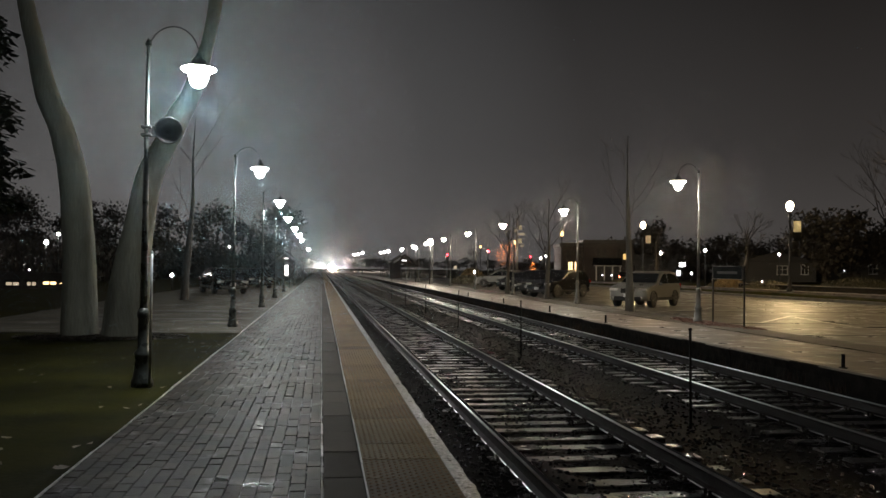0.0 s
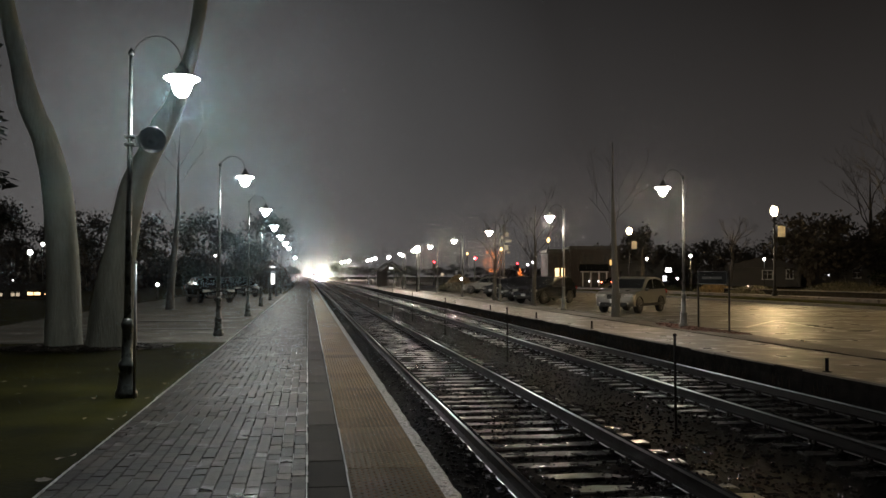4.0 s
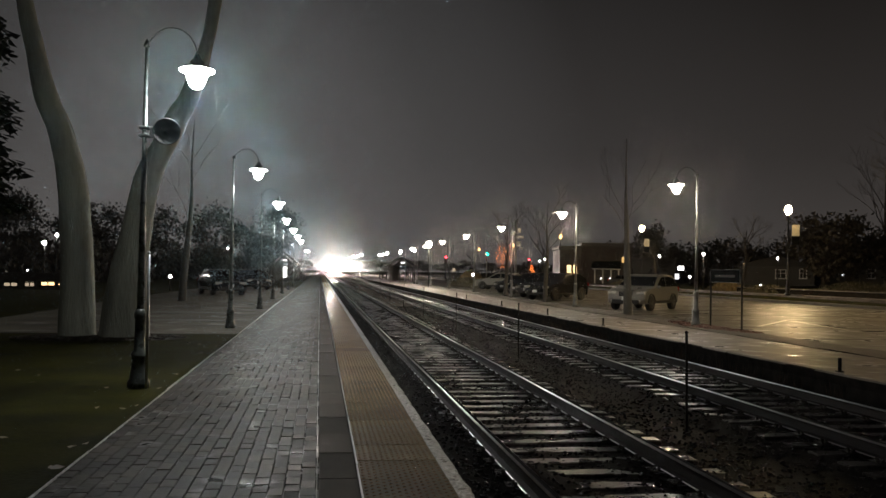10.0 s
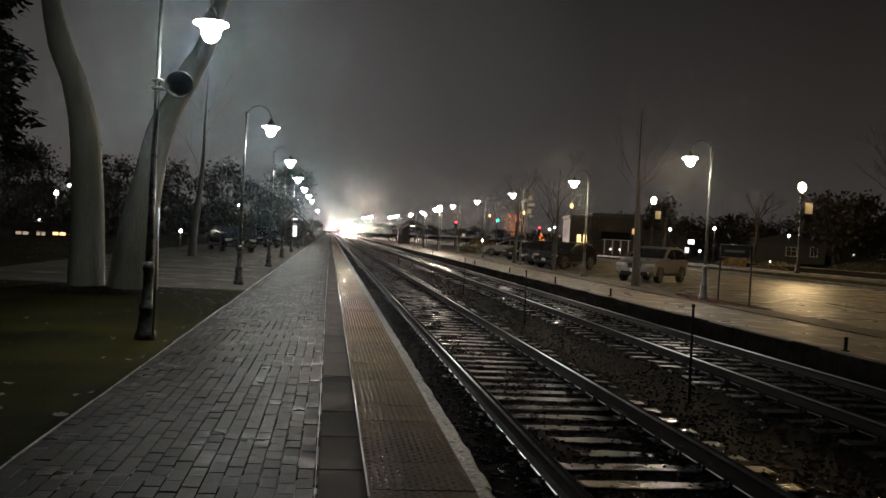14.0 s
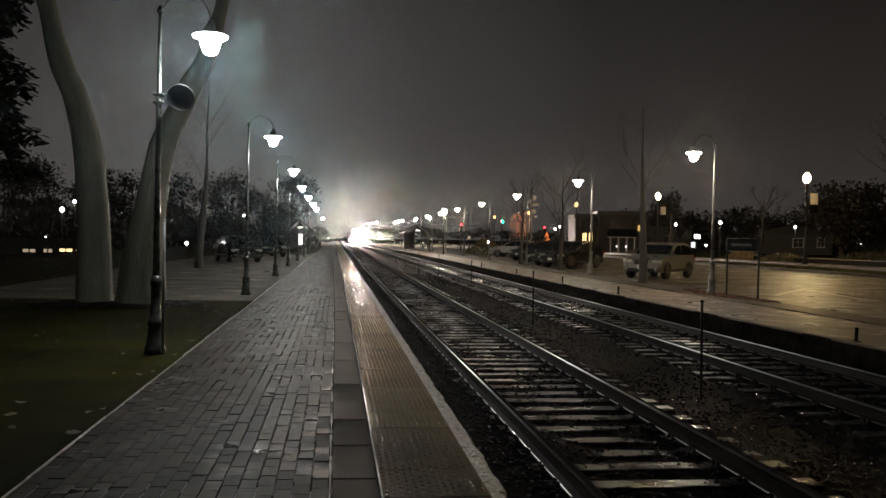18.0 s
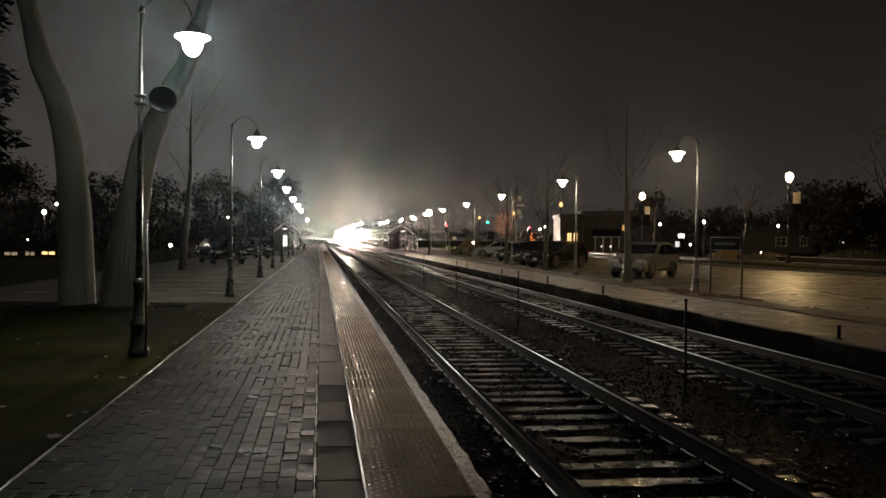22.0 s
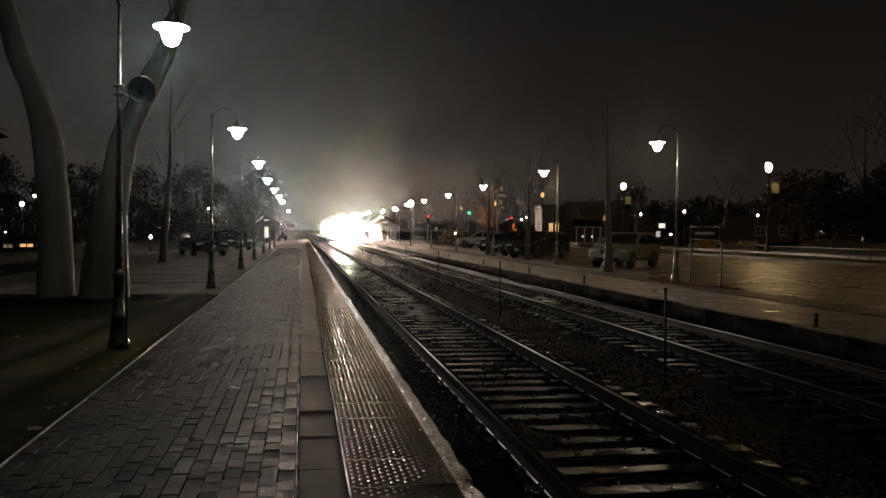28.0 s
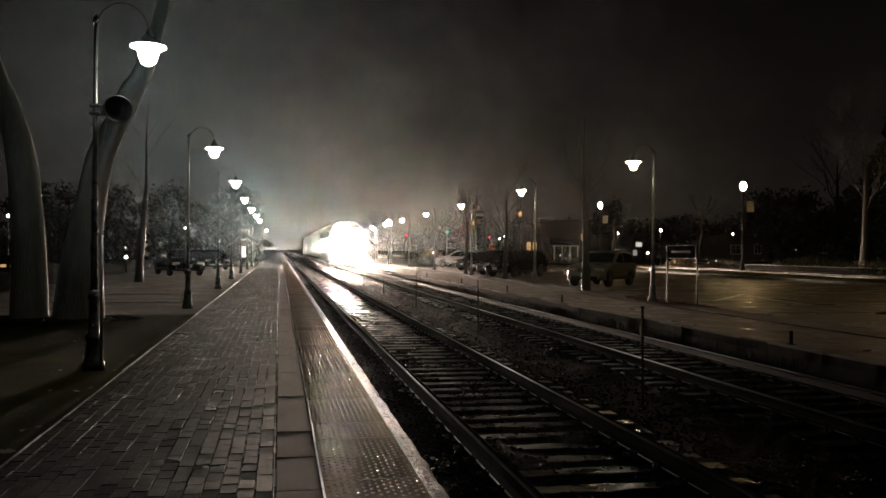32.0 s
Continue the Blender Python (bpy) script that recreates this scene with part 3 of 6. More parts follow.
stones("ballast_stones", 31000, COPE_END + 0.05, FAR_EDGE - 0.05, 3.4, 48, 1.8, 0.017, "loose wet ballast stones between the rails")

# ---- tracks ----
RAIL_PROFILE = [(-0.075, -0.166), (0.075, -0.166), (0.075, -0.157), (0.066, -0.150), (0.012, -0.135), (0.009, -0.05), (0.034, -0.04), (0.0365, -0.032), (0.0362, -0.0235), (0.0340, -0.0150), (0.0295, -0.0082), (0.0225, -0.0036), (0.0130, -0.0010), (0.0, 0.0), (-0.0130, -0.0010), (-0.0225, -0.0036), (-0.0295, -0.0082), (-0.0340, -0.0150), (-0.0362, -0.0235), (-0.0365, -0.032), (-0.034, -0.04), (-0.009, -0.05), (-0.012, -0.135), (-0.066, -0.150), (-0.075, -0.157)]


def tie_mesh(seed):
    bm = B()
    box(bm, 0, 0, -0.09, 2.59, 0.225, 0.18, 0.012)
    r = random.Random(seed)
    bmesh.ops.subdivide_edges(bm, edges=[e for e in bm.edges if abs(e.verts[0].co.x - e.verts[1].co.x) > 1], cuts=9)
    for v in bm.verts:
        v.co.y += r.uniform(-0.006, 0.006)
        v.co.z += r.uniform(-0.006, 0.003)
    for f in bm.faces:
        f.smooth = False
    me = bpy.data.meshes.new("tie")
    bm.to_mesh(me)
    bm.free()
    me.materials.append(TIE)
    return me


TIES = [tie_mesh(s) for s in range(5)]


def track(name, cx, label, y_first):
    t = thing(name, pose(cx, 0, 0), label, "track", kind="structure")
    for s, nm in ((-1, "rail"), (1, "rail")):
        bm = B()
        prism(bm, [(x, z) for x, z in RAIL_PROFILE], -30, 2500, pose(s * GAUGE / 2, 0, RAIL_Z))
        ob = part(nm, bm, RAIL_RUST, t, "wet steel rail, polished on top")
        ob.data.materials.append(RAIL_TOP)
        ob.data.materials.append(RAIL_EDGE)
        for f in ob.data.polygons:
            if f.center.z > RAIL_Z - 0.020:
                f.material_index = 1 if f.normal.z > 0.93 else 2
                f.use_smooth = True
            elif abs(f.center.z - RAIL_Z + 0.1535) < 0.003 and abs(f.normal.y) < 0.5 and f.normal.z > 0.3:
                # foot chamfer in bright steel: its thin glint line put into the material
                f.material_index = 2
    zt = RAIL_Z - 0.166 - 0.008
    n = 270
    for k in range(-22, n):
        child("tie", TIES[rng.randrange(5)], t, pose(rng.uniform(-0.04, 0.04), y_first + 0.503 * k + rng.uniform(-0.025, 0.025), zt + rng.uniform(-0.008, 0.003), 0, rng.uniform(-0.25, 0.25), rng.uniform(-0.8, 0.8)))
    vs, fs = [], []
    for k in range(n, n + 700):
        y, b = y_first + 0.503 * k, len(vs)
        vs += [(-1.29, y - 0.11, zt), (1.29, y - 0.11, zt), (1.29, y + 0.11, zt), (-1.29, y + 0.11, zt), (-1.29, y - 0.11, zt - 0.1), (1.29, y - 0.11, zt - 0.1)]
        fs += [(b, b + 1, b + 2, b + 3), (b, b + 4, b + 5, b + 1)]
    tagged(raw("ties_beyond", vs, fs, TIE, t), kind="stuff")
    # tie plates and spikes
    vs, fs = [], []

    def bit(x, y, z, sx, sy, sz):
        b = len(vs)
        for dz in (-sz, sz):
            for dx, dy in ((-sx, -sy), (sx, -sy), (sx, sy), (-sx, sy)):
                vs.append((x + dx, y + dy, z + dz))
        for q in range(4):
            fs.append((b + q, b + (q + 1) % 4, b + 4 + (q + 1) % 4, b + 4 + q))
        fs.append((b + 4, b + 5, b + 6, b + 7))

    for k in range(180):
        y = y_first + 0.503 * k
        for s in (-1, 1):
            bit(s * GAUGE / 2, y, zt + 0.004, 0.17, 0.09, 0.006)
            for e in (-1, 1):
                for q in (-1, 1):
                    bit(s * GAUGE / 2 + e * 0.088, y + q * 0.045, zt + 0.022, 0.016, 0.013, 0.014)
    ob = raw("tie_plates_and_spikes", vs, fs, SPIKE, t)
    tagged(ob, "rusty tie plates and spike heads", kind="stuff")
    return t


track("track_near", NEAR_TRACK, "wet railway track with old timber ties", 3.1)
track("track_far", FAR_TRACK, "second wet railway track with old timber ties", 3.3)

# ---- far platform, verge and car park ----
far_platform = slab("platform_far", FAR_EDGE + 0.16, FAR_BACK, -30, 420, -0.65, FARP_Z, FAR_PAVE, "low far platform of wet brownish paving", "platform")


def spalled_edge(y0, y1, seed):
    bm = B()
    n = max(3, int((y1 - y0) / 0.12))
    rows = []
    for i in range(n + 1):
        y = y0 + (y1 - y0) * i / n
        k = noise.noise((y * 0.7, seed, 2)) * 0.02 + noise.noise((y * 5, seed, 3)) * 0.006
        prof = [(FAR_EDGE + 0.16, FARP_Z + 0.004), (FAR_EDGE + 0.02 + k * 0.3, FARP_Z + 0.004), (FAR_EDGE + k, FARP_Z - 0.02), (FAR_EDGE + 0.03 + k * 1.3, FARP_Z - 0.16), (FAR_EDGE + 0.01 - k, FARP_Z - 0.34), (FAR_EDGE + 0.03, -0.62)]
        rows.append([bm.verts.new((x, y, z)) for x, z in prof])
    for a, b in zip(rows, rows[1:]):
        for q in range(len(a) - 1):
            bm.faces.new((a[q], a[q + 1], b[q + 1], b[q]))
    bm.faces.new(rows[0][::-1])
    bm.faces.new(rows[-1])
    return bm


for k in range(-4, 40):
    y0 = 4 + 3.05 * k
    ob = part("edge_block", spalled_edge(y0, y0 + 3.03, k), FAR_WALL, far_platform, "spalled concrete edge block, its bright top edge put into a paler colour" if k == 0 else "")
    # tops paler than the near-black faces: the edge's bright glint put into colour
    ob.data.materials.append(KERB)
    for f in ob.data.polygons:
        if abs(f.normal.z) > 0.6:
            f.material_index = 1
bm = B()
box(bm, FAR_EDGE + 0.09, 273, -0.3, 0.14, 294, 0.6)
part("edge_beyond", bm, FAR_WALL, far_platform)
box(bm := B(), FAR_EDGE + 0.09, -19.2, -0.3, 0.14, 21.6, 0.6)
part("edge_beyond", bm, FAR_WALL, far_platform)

# weeds and litter at the foot of the far edge
wv, wf = [], []
for k in range(90):
    wy = rng.uniform(12, 62)
    for q in range(26):
        x, y = FAR_EDGE - rng.uniform(0.04, 0.3), wy + rng.gauss(0, 0.14)
        z, h, a = bed_height(x, y), rng.uniform(0.05, 0.34), rng.uniform(0, 6.28)
        i = len(wv)
        wv += [(x - 0.012 * math.cos(a), y - 0.012 * math.sin(a), z), (x + 0.012 * math.cos(a), y + 0.012 * math.sin(a), z), (x + rng.uniform(-0.09, 0.09), y + rng.uniform(-0.09, 0.09), z + h)]
        wf.append((i, i + 1, i + 2))
WEED = surface("dead_weeds", (0.045, 0.032, 0.022), 0.8, vary=0.4, scale=6, bump=0.0, per=0.5, island=True, spec=0.15)
tagged(raw("weeds", wv, wf, WEED), "dead weeds at the foot of the far platform edge", "weeds", kind="stuff")


def verge_height(x, y):
    k = (x - FAR_BACK) / (LOT_X - FAR_BACK)
    return 0.015 + 0.05 * math.sin(k * math.pi) - 0.06 * k + 0.02 * noise.noise((x * 1.5, y * 1.5, 8))


VERGE = surface("muddy_verge", (0.040, 0.031, 0.018), 0.75, vary=0.45, scale=1.5, fine=30, bump=0.7, wet=0.15)
sheet("verge", VERGE, "muddy grass verge behind the far platform", "verge", verge_height, [FAR_BACK, 10.4, 10.7, 11.0, 11.3, LOT_X], spread((-30, 8, 4), (8, 60, 0.5), (60, 420, 6)))
slab("car_park", LOT_X, LOT_END, -30, 160, LOT_Z - 0.3, LOT_Z, ASPHALT, "wet asphalt car park under amber light", "car park")
kerb = thing("kerb", pose(0, 0, 0), "pale concrete kerb along the car park", "kerb", kind="structure")
for k in range(60):
    bm = B()
    box(bm, 0, 0, 0, 0.16, 2.98, 0.34, 0.02)
    part("kerb_stone", bm, KERB, kerb).location = (LOT_END + 0.08, -8 + 3.0 * k, LOT_Z + 0.0)
near_kerb = thing("kerb_near", pose(0, 0, 0), "worn kerb between the verge and the car park", "kerb", kind="structure")
bm = B()
box(bm, 0, 0, 0, 0.14, 2.98, 0.30, 0.03)
ks = part("kerb_stone", bm, KERB, near_kerb)
ks.location = (LOT_X - 0.05, 25, LOT_Z + 0.0)
for k in range(1, 40):
    child("kerb_stone", ks.data, near_kerb, pose(LOT_X - 0.05, 25 + 3.0 * k, LOT_Z))
# bay markings
marks = thing("bay_lines", pose(0, 0, LOT_Z + 0.004), "worn white parking bay lines", "road marking", kind="structure")
for k in range(9):
    bm = B()
    box(bm, 0, 0, 0, 0.1, 5.2, 0.004)
    part("bay_line", bm, PAINT_LINE, marks).matrix_basis = pose(26.2, 24 + k * 3.6, 0, 0, 0, -60)
for k in range(9):
    bm = B()
    box(bm, 0, 0, 0, 0.1, 4.6, 0.004)
    part("bay_line", bm, PAINT_LINE, marks).matrix_basis = pose(15.4, 36 + k * 3.6, 0, 0, 0, -50)
for x, y, turn in ((15.8, 29.2, -38.7), (16.8, 28.0, -11.5)):
    bm = B()
    box(bm, 0, 0, 0, 0.1, 5.2, 0.004)
    part("bay_line", bm, PAINT_LINE, marks).matrix_basis = pose(x, y, 0, 0, 0, turn)
# retaining wall and path beyond the car park
slab("low_wall", LOT_END + 3.6, LOT_END + 3.9, 34, 66, -0.2, 0.60, FAR_WALL, "low dark concrete wall above the car park", "wall")
slab("wall_cap", LOT_END + 3.55, LOT_END + 3.95, 34, 66, 0.604, 0.66, KERB, "pale wet cap of the low wall", "wall cap")
slab("footpath", LOT_END + 1.2, LOT_END + 2.8, -30, 130, 0.0, LAWN_Z + 0.06, FAR_PAVE, "wet footpath beyond the car park", "path")

RED_MULCH = surface("red_bark_mulch", (0.085, 0.03, 0.018), 0.7, vary=0.4, scale=9, bump=0.3, per=0.5, island=True)
cv, cf = [], []
for k in range(2600):
    x, y = rng.uniform(10.25, 11.5), rng.uniform(20.9, 26.2)
    if (x - 10.9) ** 2 / 0.42 + (y - 23.5) ** 2 / 7.3 > 1 + 0.3 * noise.noise((x * 2, y * 2, 3)):
        continue
    z, s, a = verge_height(x, y) + 0.012, rng.uniform(0.02, 0.05), rng.uniform(0, 6.28)
    i = len(cv)
    for q in range(4):
        b = a + q * 1.57
        cv.append((x + s * math.cos(b), y + s * 0.5 * math.sin(b), z + rng.uniform(-0.008, 0.022)))
    cf.append((i, i + 1, i + 2, i + 3))
tagged(raw("red_mulch", cv, cf, RED_MULCH), "reddish bark mulch round the sign posts", "mulch", kind="stuff")
SEAM = surface("tar_seam", (0.012, 0.011, 0.01), 0.85, spec=0.1, vary=0.3, scale=4, bump=0.1)
seams = thing("tar_seams", pose(0, 0, LOT_Z + 0.003), "dark tar seams across the wet asphalt", "road marking", kind="structure")
for k, (y, w, tilt) in enumerate(((22, 0.25, 3), (26.5, 0.35, -2), (31, 0.22, 4), (34.5, 0.45, -3), (39.5, 0.3, 2), (45, 0.5, -2), (52, 0.4, 3), (60, 0.5, 0))):
    bm = B()
    n = 24
    lo, hi = [], []
    for i in range(n + 1):
        x = LOT_X + 0.6 + (LOT_END - LOT_X - 1.0) * i / n
        dy = 0.35 * noise.noise((x * 0.3, k * 5.0, 0))
        ww = w * (0.6 + 0.5 * noise.noise((x * 0.8, k * 3.0, 4)))
        lo.append(bm.verts.new((x, y + dy - ww / 2 + (x - 20) * math.radians(tilt), 0)))
        hi.append(bm.verts.new((x, y + dy + ww / 2 + (x - 20) * math.radians(tilt), 0)))
    for i in range(n):
        bm.faces.new((lo[i], lo[i + 1], hi[i + 1], hi[i]))
    part("seam", bm, SEAM, seams)

# ---- platform lamps ----
def platform_lamp(name, globe, paint, label, group, arm=0.62, height=4.32):
    """Post with a cast base, gooseneck towards +x, saucer shade and glass bowl."""
    t = thing(name, pose(0, 0, 0), label, "lamp post", group)
    bm = B()
    lathe(bm, [(0.135, 0), (0.135, 0.09), (0.11, 0.13), (0.09, 0.36), (0.102, 0.40), (0.102, 0.44), (0.07, 0.48), (0.06, 0.86), (0.074, 0.89), (0.074, 0.94), (0.05, 1.0)], 14)
    part("base", bm, paint, t, "fluted cast base")
    bm = B()
    tube(bm, [(0, 0, 0.95), (0, 0, 2.2), (0, 0, height)], [0.046, 0.037, 0.022], 12)
    part("pole", bm, paint, t)
    bm = B()
    lathe(bm, [(0.04, height - 0.02), (0.045, height), (0.035, height + 0.04), (0.015, height + 0.06), (0.0, height + 0.09)], 10)
    part("finial", bm, paint, t)
    top = height - 0.12
    pts = []
    for k in range(13):
        a = math.pi * k / 12
        pts.append((arm / 2 - arm / 2 * math.cos(a), 0, top + 0.36 * math.sin(a)))
    bm = B()
    tube(bm, pts, 0.008, 8)
    part("arm", bm, IRON, t, "curved gooseneck arm")
    z = top - 0.02
    bm = B()
    lathe(bm, [(0.03, z + 0.06), (0.05, z), (0.09, z - 0.04), (0.09, z - 0.10), (0.18, z - 0.122), (0.195, z - 0.134), (0.09, z - 0.12)], 18, arm, 0)
    part("shade", bm, paint, t, "dark saucer-shaped shade")
    bm = B()
    lathe(bm, [(0.19, z - 0.136), (0.218, z - 0.146), (0.212, z - 0.164), (0.152, z - 0.184), (0.130, z - 0.205), (0.114, z - 0.29), (0.082, z - 0.355), (0.042, z - 0.385)], 16, arm, 0)
    part("bowl", bm, globe, t, "glowing glass bowl")
    return t


L_HEAD = "dark iron platform lamp with cool white glass bowl, lit"
lamp_l = platform_lamp("platform_lamp", LAMP_COOL, POST_PAINT, L_HEAD, "lamps along the near platform")
lamp_l.matrix_basis = pose(-2.22, 11.5, -0.07)
for k, y in enumerate((22.9, 34.0, 45.2, 56.3, 67.5, 78.7, 118.0)):
    copy_thing(lamp_l, pose(-2.22 + (0.0 if k < 2 else -0.1), y, -0.06, 0.0, 0.0, rng.uniform(-2, 2)))
R_HEAD = "grey platform lamp with warm white glass bowl, lit"
lamp_r = platform_lamp("platform_lamp", LAMP_WARM, POST_GREY, R_HEAD, "lamps along the far platform")
lamp_r.matrix_basis = pose(10.72, 24.2, 0.02, 0, 0, 180)
for y in (37.1, 50.0, 62.5, 75.0, 87.5, 100, 114):
    copy_thing(lamp_r, pose(10.95, y, 0.05, 0, 0, 180 + rng.uniform(-3, 3)))

# horn loudspeaker on the first lamp
spk = thing("loudspeaker", pose(-2.22, 11.5, 3.15), "dark round horn loudspeaker clamped to a lamp post", "loudspeaker")
bm = B()
lathe(bm, [(0.05, -0.12), (0.07, -0.10), (0.09, 0.0), (0.165, 0.10), (0.172, 0.115), (0.16, 0.115), (0.09, 0.03), (0.03, 0.02), (0.0, 0.05)], 20)
bmesh.ops.transform(bm, matrix=pose(0.26, -0.02, 0, 90, 0, 14), verts=bm.verts)
part("horn", bm, IRON, spk)
bm = B()
box(bm, 0.0, 0, 0.05, 0.13, 0.13, 0.035, 0.006)
box(bm, 0.0, 0, -0.05, 0.13, 0.13, 0.035, 0.006)
box(bm, 0.09, 0, 0, 0.06, 0.03, 0.14, 0.006)
part("clamp", bm, GALV, spk, "galvanised clamp bracket")
# channel post in front of the lamp
chan = thing("marker_post", pose(-2.1, 11.35, -0.08), "slim galvanised steel post beside the lamp", "post")
bm = B()
tube(bm, [(0, 0, 0), (0, 0, 1.70)], 0.016, 10)
part("shaft", bm, GALV, chan)
bm = B()
lathe(bm, [(0.019, 1.69), (0.02, 1.71), (0.008, 1.725)], 10)
part("cap", bm, GALV, chan)

# drizzle round the platform lamps; the cool lamps' bluish halo is put into LAMP_DROP's colour
LAMP_DROP = droplet("lamplit_drop", (0.52, 0.76, 0.90))
WARM_DROP = droplet("warm_lamplit_drop", (0.80, 0.80, 0.78))
hr = np.random.RandomState(3)


def lamp_drizzle(label, material, clouds, seed):
    """clouds: (x, y, z, count, size, spread)."""
    hq, hs = [], []
    for x, y, z, count, size, spread_r in clouds:
        q = hr.normal(size=(count, 3)) * spread_r
        keep = (np.linalg.norm(q, axis=1) > 0.3) & (q[:, 2] > 0.12 - z)
        q += np.array([x, y, z])
        hq.append(q[keep])
        hs.append((size * hr.uniform(0.8, 1.2, count))[keep])
    tagged(mist("lamplit_drizzle", np.concatenate(hq), np.concatenate(hs), material, seed), label, "rain", kind="stuff")


lamp_drizzle("fine drizzle lit by the cool platform lamps", LAMP_DROP, [(-1.6, 11.5, 3.85, 470000, 0.0019, 1.5), (-1.6, 22.9, 3.85, 80000, 0.0038, 1.6), (-1.6, 34.0, 3.85, 50000, 0.0052, 1.7), (-1.7, 45.2, 3.85, 30000, 0.0068, 1.8), (-1.7, 56.3, 3.85, 20000, 0.0085, 1.9), (-1.7, 67.5, 3.85, 16000, 0.0095, 2.0), (-1.7, 78.7, 3.85, 14000, 0.011, 2.0)], 4)
lamp_drizzle("fine drizzle lit by the warm platform lamps", WARM_DROP, [(10.1, 24.2, 3.95, 50000, 0.0032, 1.2), (10.33, 37.1, 4.0, 26000, 0.0048, 1.3), (10.33, 50, 4.0, 18000, 0.0062, 1.4), (10.33, 62.5, 4.0, 12000, 0.008, 1.4), (10.33, 75.0, 4.0, 10000, 0.0095, 1.5)], 6)

# ---- posts ----
for k in range(7):
    t = thing("fence_post", pose(4.55, 10.51 + 9.4 * k, -0.5, 0, rng.uniform(-1, 1), rng.uniform(0, 30)), "slim dark steel post between the tracks", "post", "posts between the tracks")
    bm = B()
    tube(bm, [(0, 0, 0), (0, 0, 1.24)], 0.017, 8)
    part("shaft", bm, POST_RUST, t)
    bm = B()
    lathe(bm, [(0.024, 1.235), (0.026, 1.25), (0.015, 1.265)], 8)
    part("cap", bm, POST_RUST, t)
for k, y in enumerate((12.75, 24.3, 30.5, 38.5, 48)):
    t = thing("edge_stake", pose(FAR_EDGE + 0.2, y, FARP_Z), "short dark stake on the far platform edge", "stake", "stakes on the far platform edge")
    bm = B()
    box(bm, 0, 0, 0.11, 0.05, 0.035, 0.22, 0.006)
    part("stake", bm, POST_RUST, t)
    bm = B()
    box(bm, 0, 0, 0.008, 0.1, 0.1, 0.016, 0.004)
    part("foot", bm, POST_RUST, t)

# station sign
sign = thing("station_sign", pose(0, 0, 0), "dark station name board on two steel posts", "sign")
for y in (21.97, 23.84):
    bm = B()
    box(bm, 11.0, y, 0.83, 0.042, 0.042, 1.66, 0.006)
    part("post", bm, IRON, sign)
bm = B()
box(bm, 10.98, 22.9, 1.46, 0.03, 1.78, 0.34, 0.005)
part("board", bm, SIGN_FACE, sign)
bm = B()
for dy, dz, sy, sz in ((0, 0.175, 1.8, 0.012), (0, -0.175, 1.8, 0.012), (0.895, 0, 0.012, 0.35), (-0.895, 0, 0.012, 0.35)):
    box(bm, 10.975, 22.9 + dy, 1.46 + dz, 0.045, sy, sz, 0.003)
part("frame", bm, POST_GREY, sign, "thin grey metal frame")
bm = B()
box(bm, 10.962, 22.9, 1.46, 0.004, 1.2, 0.07)
part("lettering", bm, SIGN_TEXT, sign, "faded lettering bar that cannot be read")

# ---- trees ----
def trunk_tube(bm, pts, radii, seed, seg=16, rough=0.06):
    n = len(pts)
    fine_p, fine_r = [], []
    for i in range(n - 1):
        for k in range(6):
            u = k / 6
            p0, p1, p2, p3 = (Vector(pts[max(i - 1, 0)]), Vector(pts[i]), Vector(pts[i + 1]), Vector(pts[min(i + 2, n - 1)]))
            fine_p.append(0.5 * ((2 * p1) + (p2 - p0) * u + (2 * p0 - 5 * p1 + 4 * p2 - p3) * u * u + (3 * p1 - p0 - 3 * p2 + p3) * u ** 3))
            fine_r.append(radii[i] * (1 - u) + radii[i + 1] * u)
    fine_p.append(Vector(pts[-1]))
    fine_r.append(radii[-1])
    start = len(bm.verts)
    tube(bm, fine_p, fine_r, seg)
    bm.verts.ensure_lookup_table()
    for v in bm.verts[start:]:
        q = v.co
        d = noise.noise((q.x * 1.8, q.y * 1.8, q.z * 0.7 + seed)) * rough + noise.noise((q.x * 7, q.y * 7, q.z * 1.5 + seed)) * rough * 0.35
        c = min(fine_p, key=lambda p: (p - q).length_squared)
        v.co += (q - c).normalized() * d * (q - c).length * 4


def evergreen(name, x, y, z, h, r, seed, label, bare=2.2, count=7000):
    t = thing(name, pose(x, y, z), label, "tree", "evergreen trees")
    bm = B()
    tube(bm, [(0, 0, -0.2), (0.1, 0, h * 0.5), (0, 0, h * 0.95)], [0.3, 0.2, 0.03], 8)
    part("trunk", bm, BARK_DARK, t)
    rr = random.Random(seed)
    vs, fs = [], []
    tiers = [(bare + (h - bare) * (k / 26) ** 0.9, rr.uniform(0, 6.28), rr.uniform(0.65, 1.15)) for k in range(26)]
    for k in range(count):
        zt, a0, f = tiers[rr.randrange(26)]
        a = a0 + rr.randrange(7) * 0.9 + rr.gauss(0, 0.16)
        reach = r * f * (1 - (zt - bare) / (h - bare) * 0.92) ** 0.8
        q = rr.random() ** 0.6
        px, py, pz = reach * q * math.cos(a), reach * q * math.sin(a), zt - 0.28 * reach * q + rr.gauss(0, 0.12)
        s, b = rr.uniform(0.2, 0.5), rr.uniform(0, 6.28)
        i = len(vs)
        vs += [(px, py, pz), (px + s * math.cos(b), py + s * math.sin(b), pz - s * rr.uniform(0.1, 0.8)), (px + s * math.cos(b + 0.7), py + s * math.sin(b + 0.7), pz - s * 0.3)]
        fs.append((i, i + 1, i + 2))
    ob = raw("crown", vs, fs, EVERGREEN, t)
    ob["label"] = "dark uneven evergreen foliage"
    return t


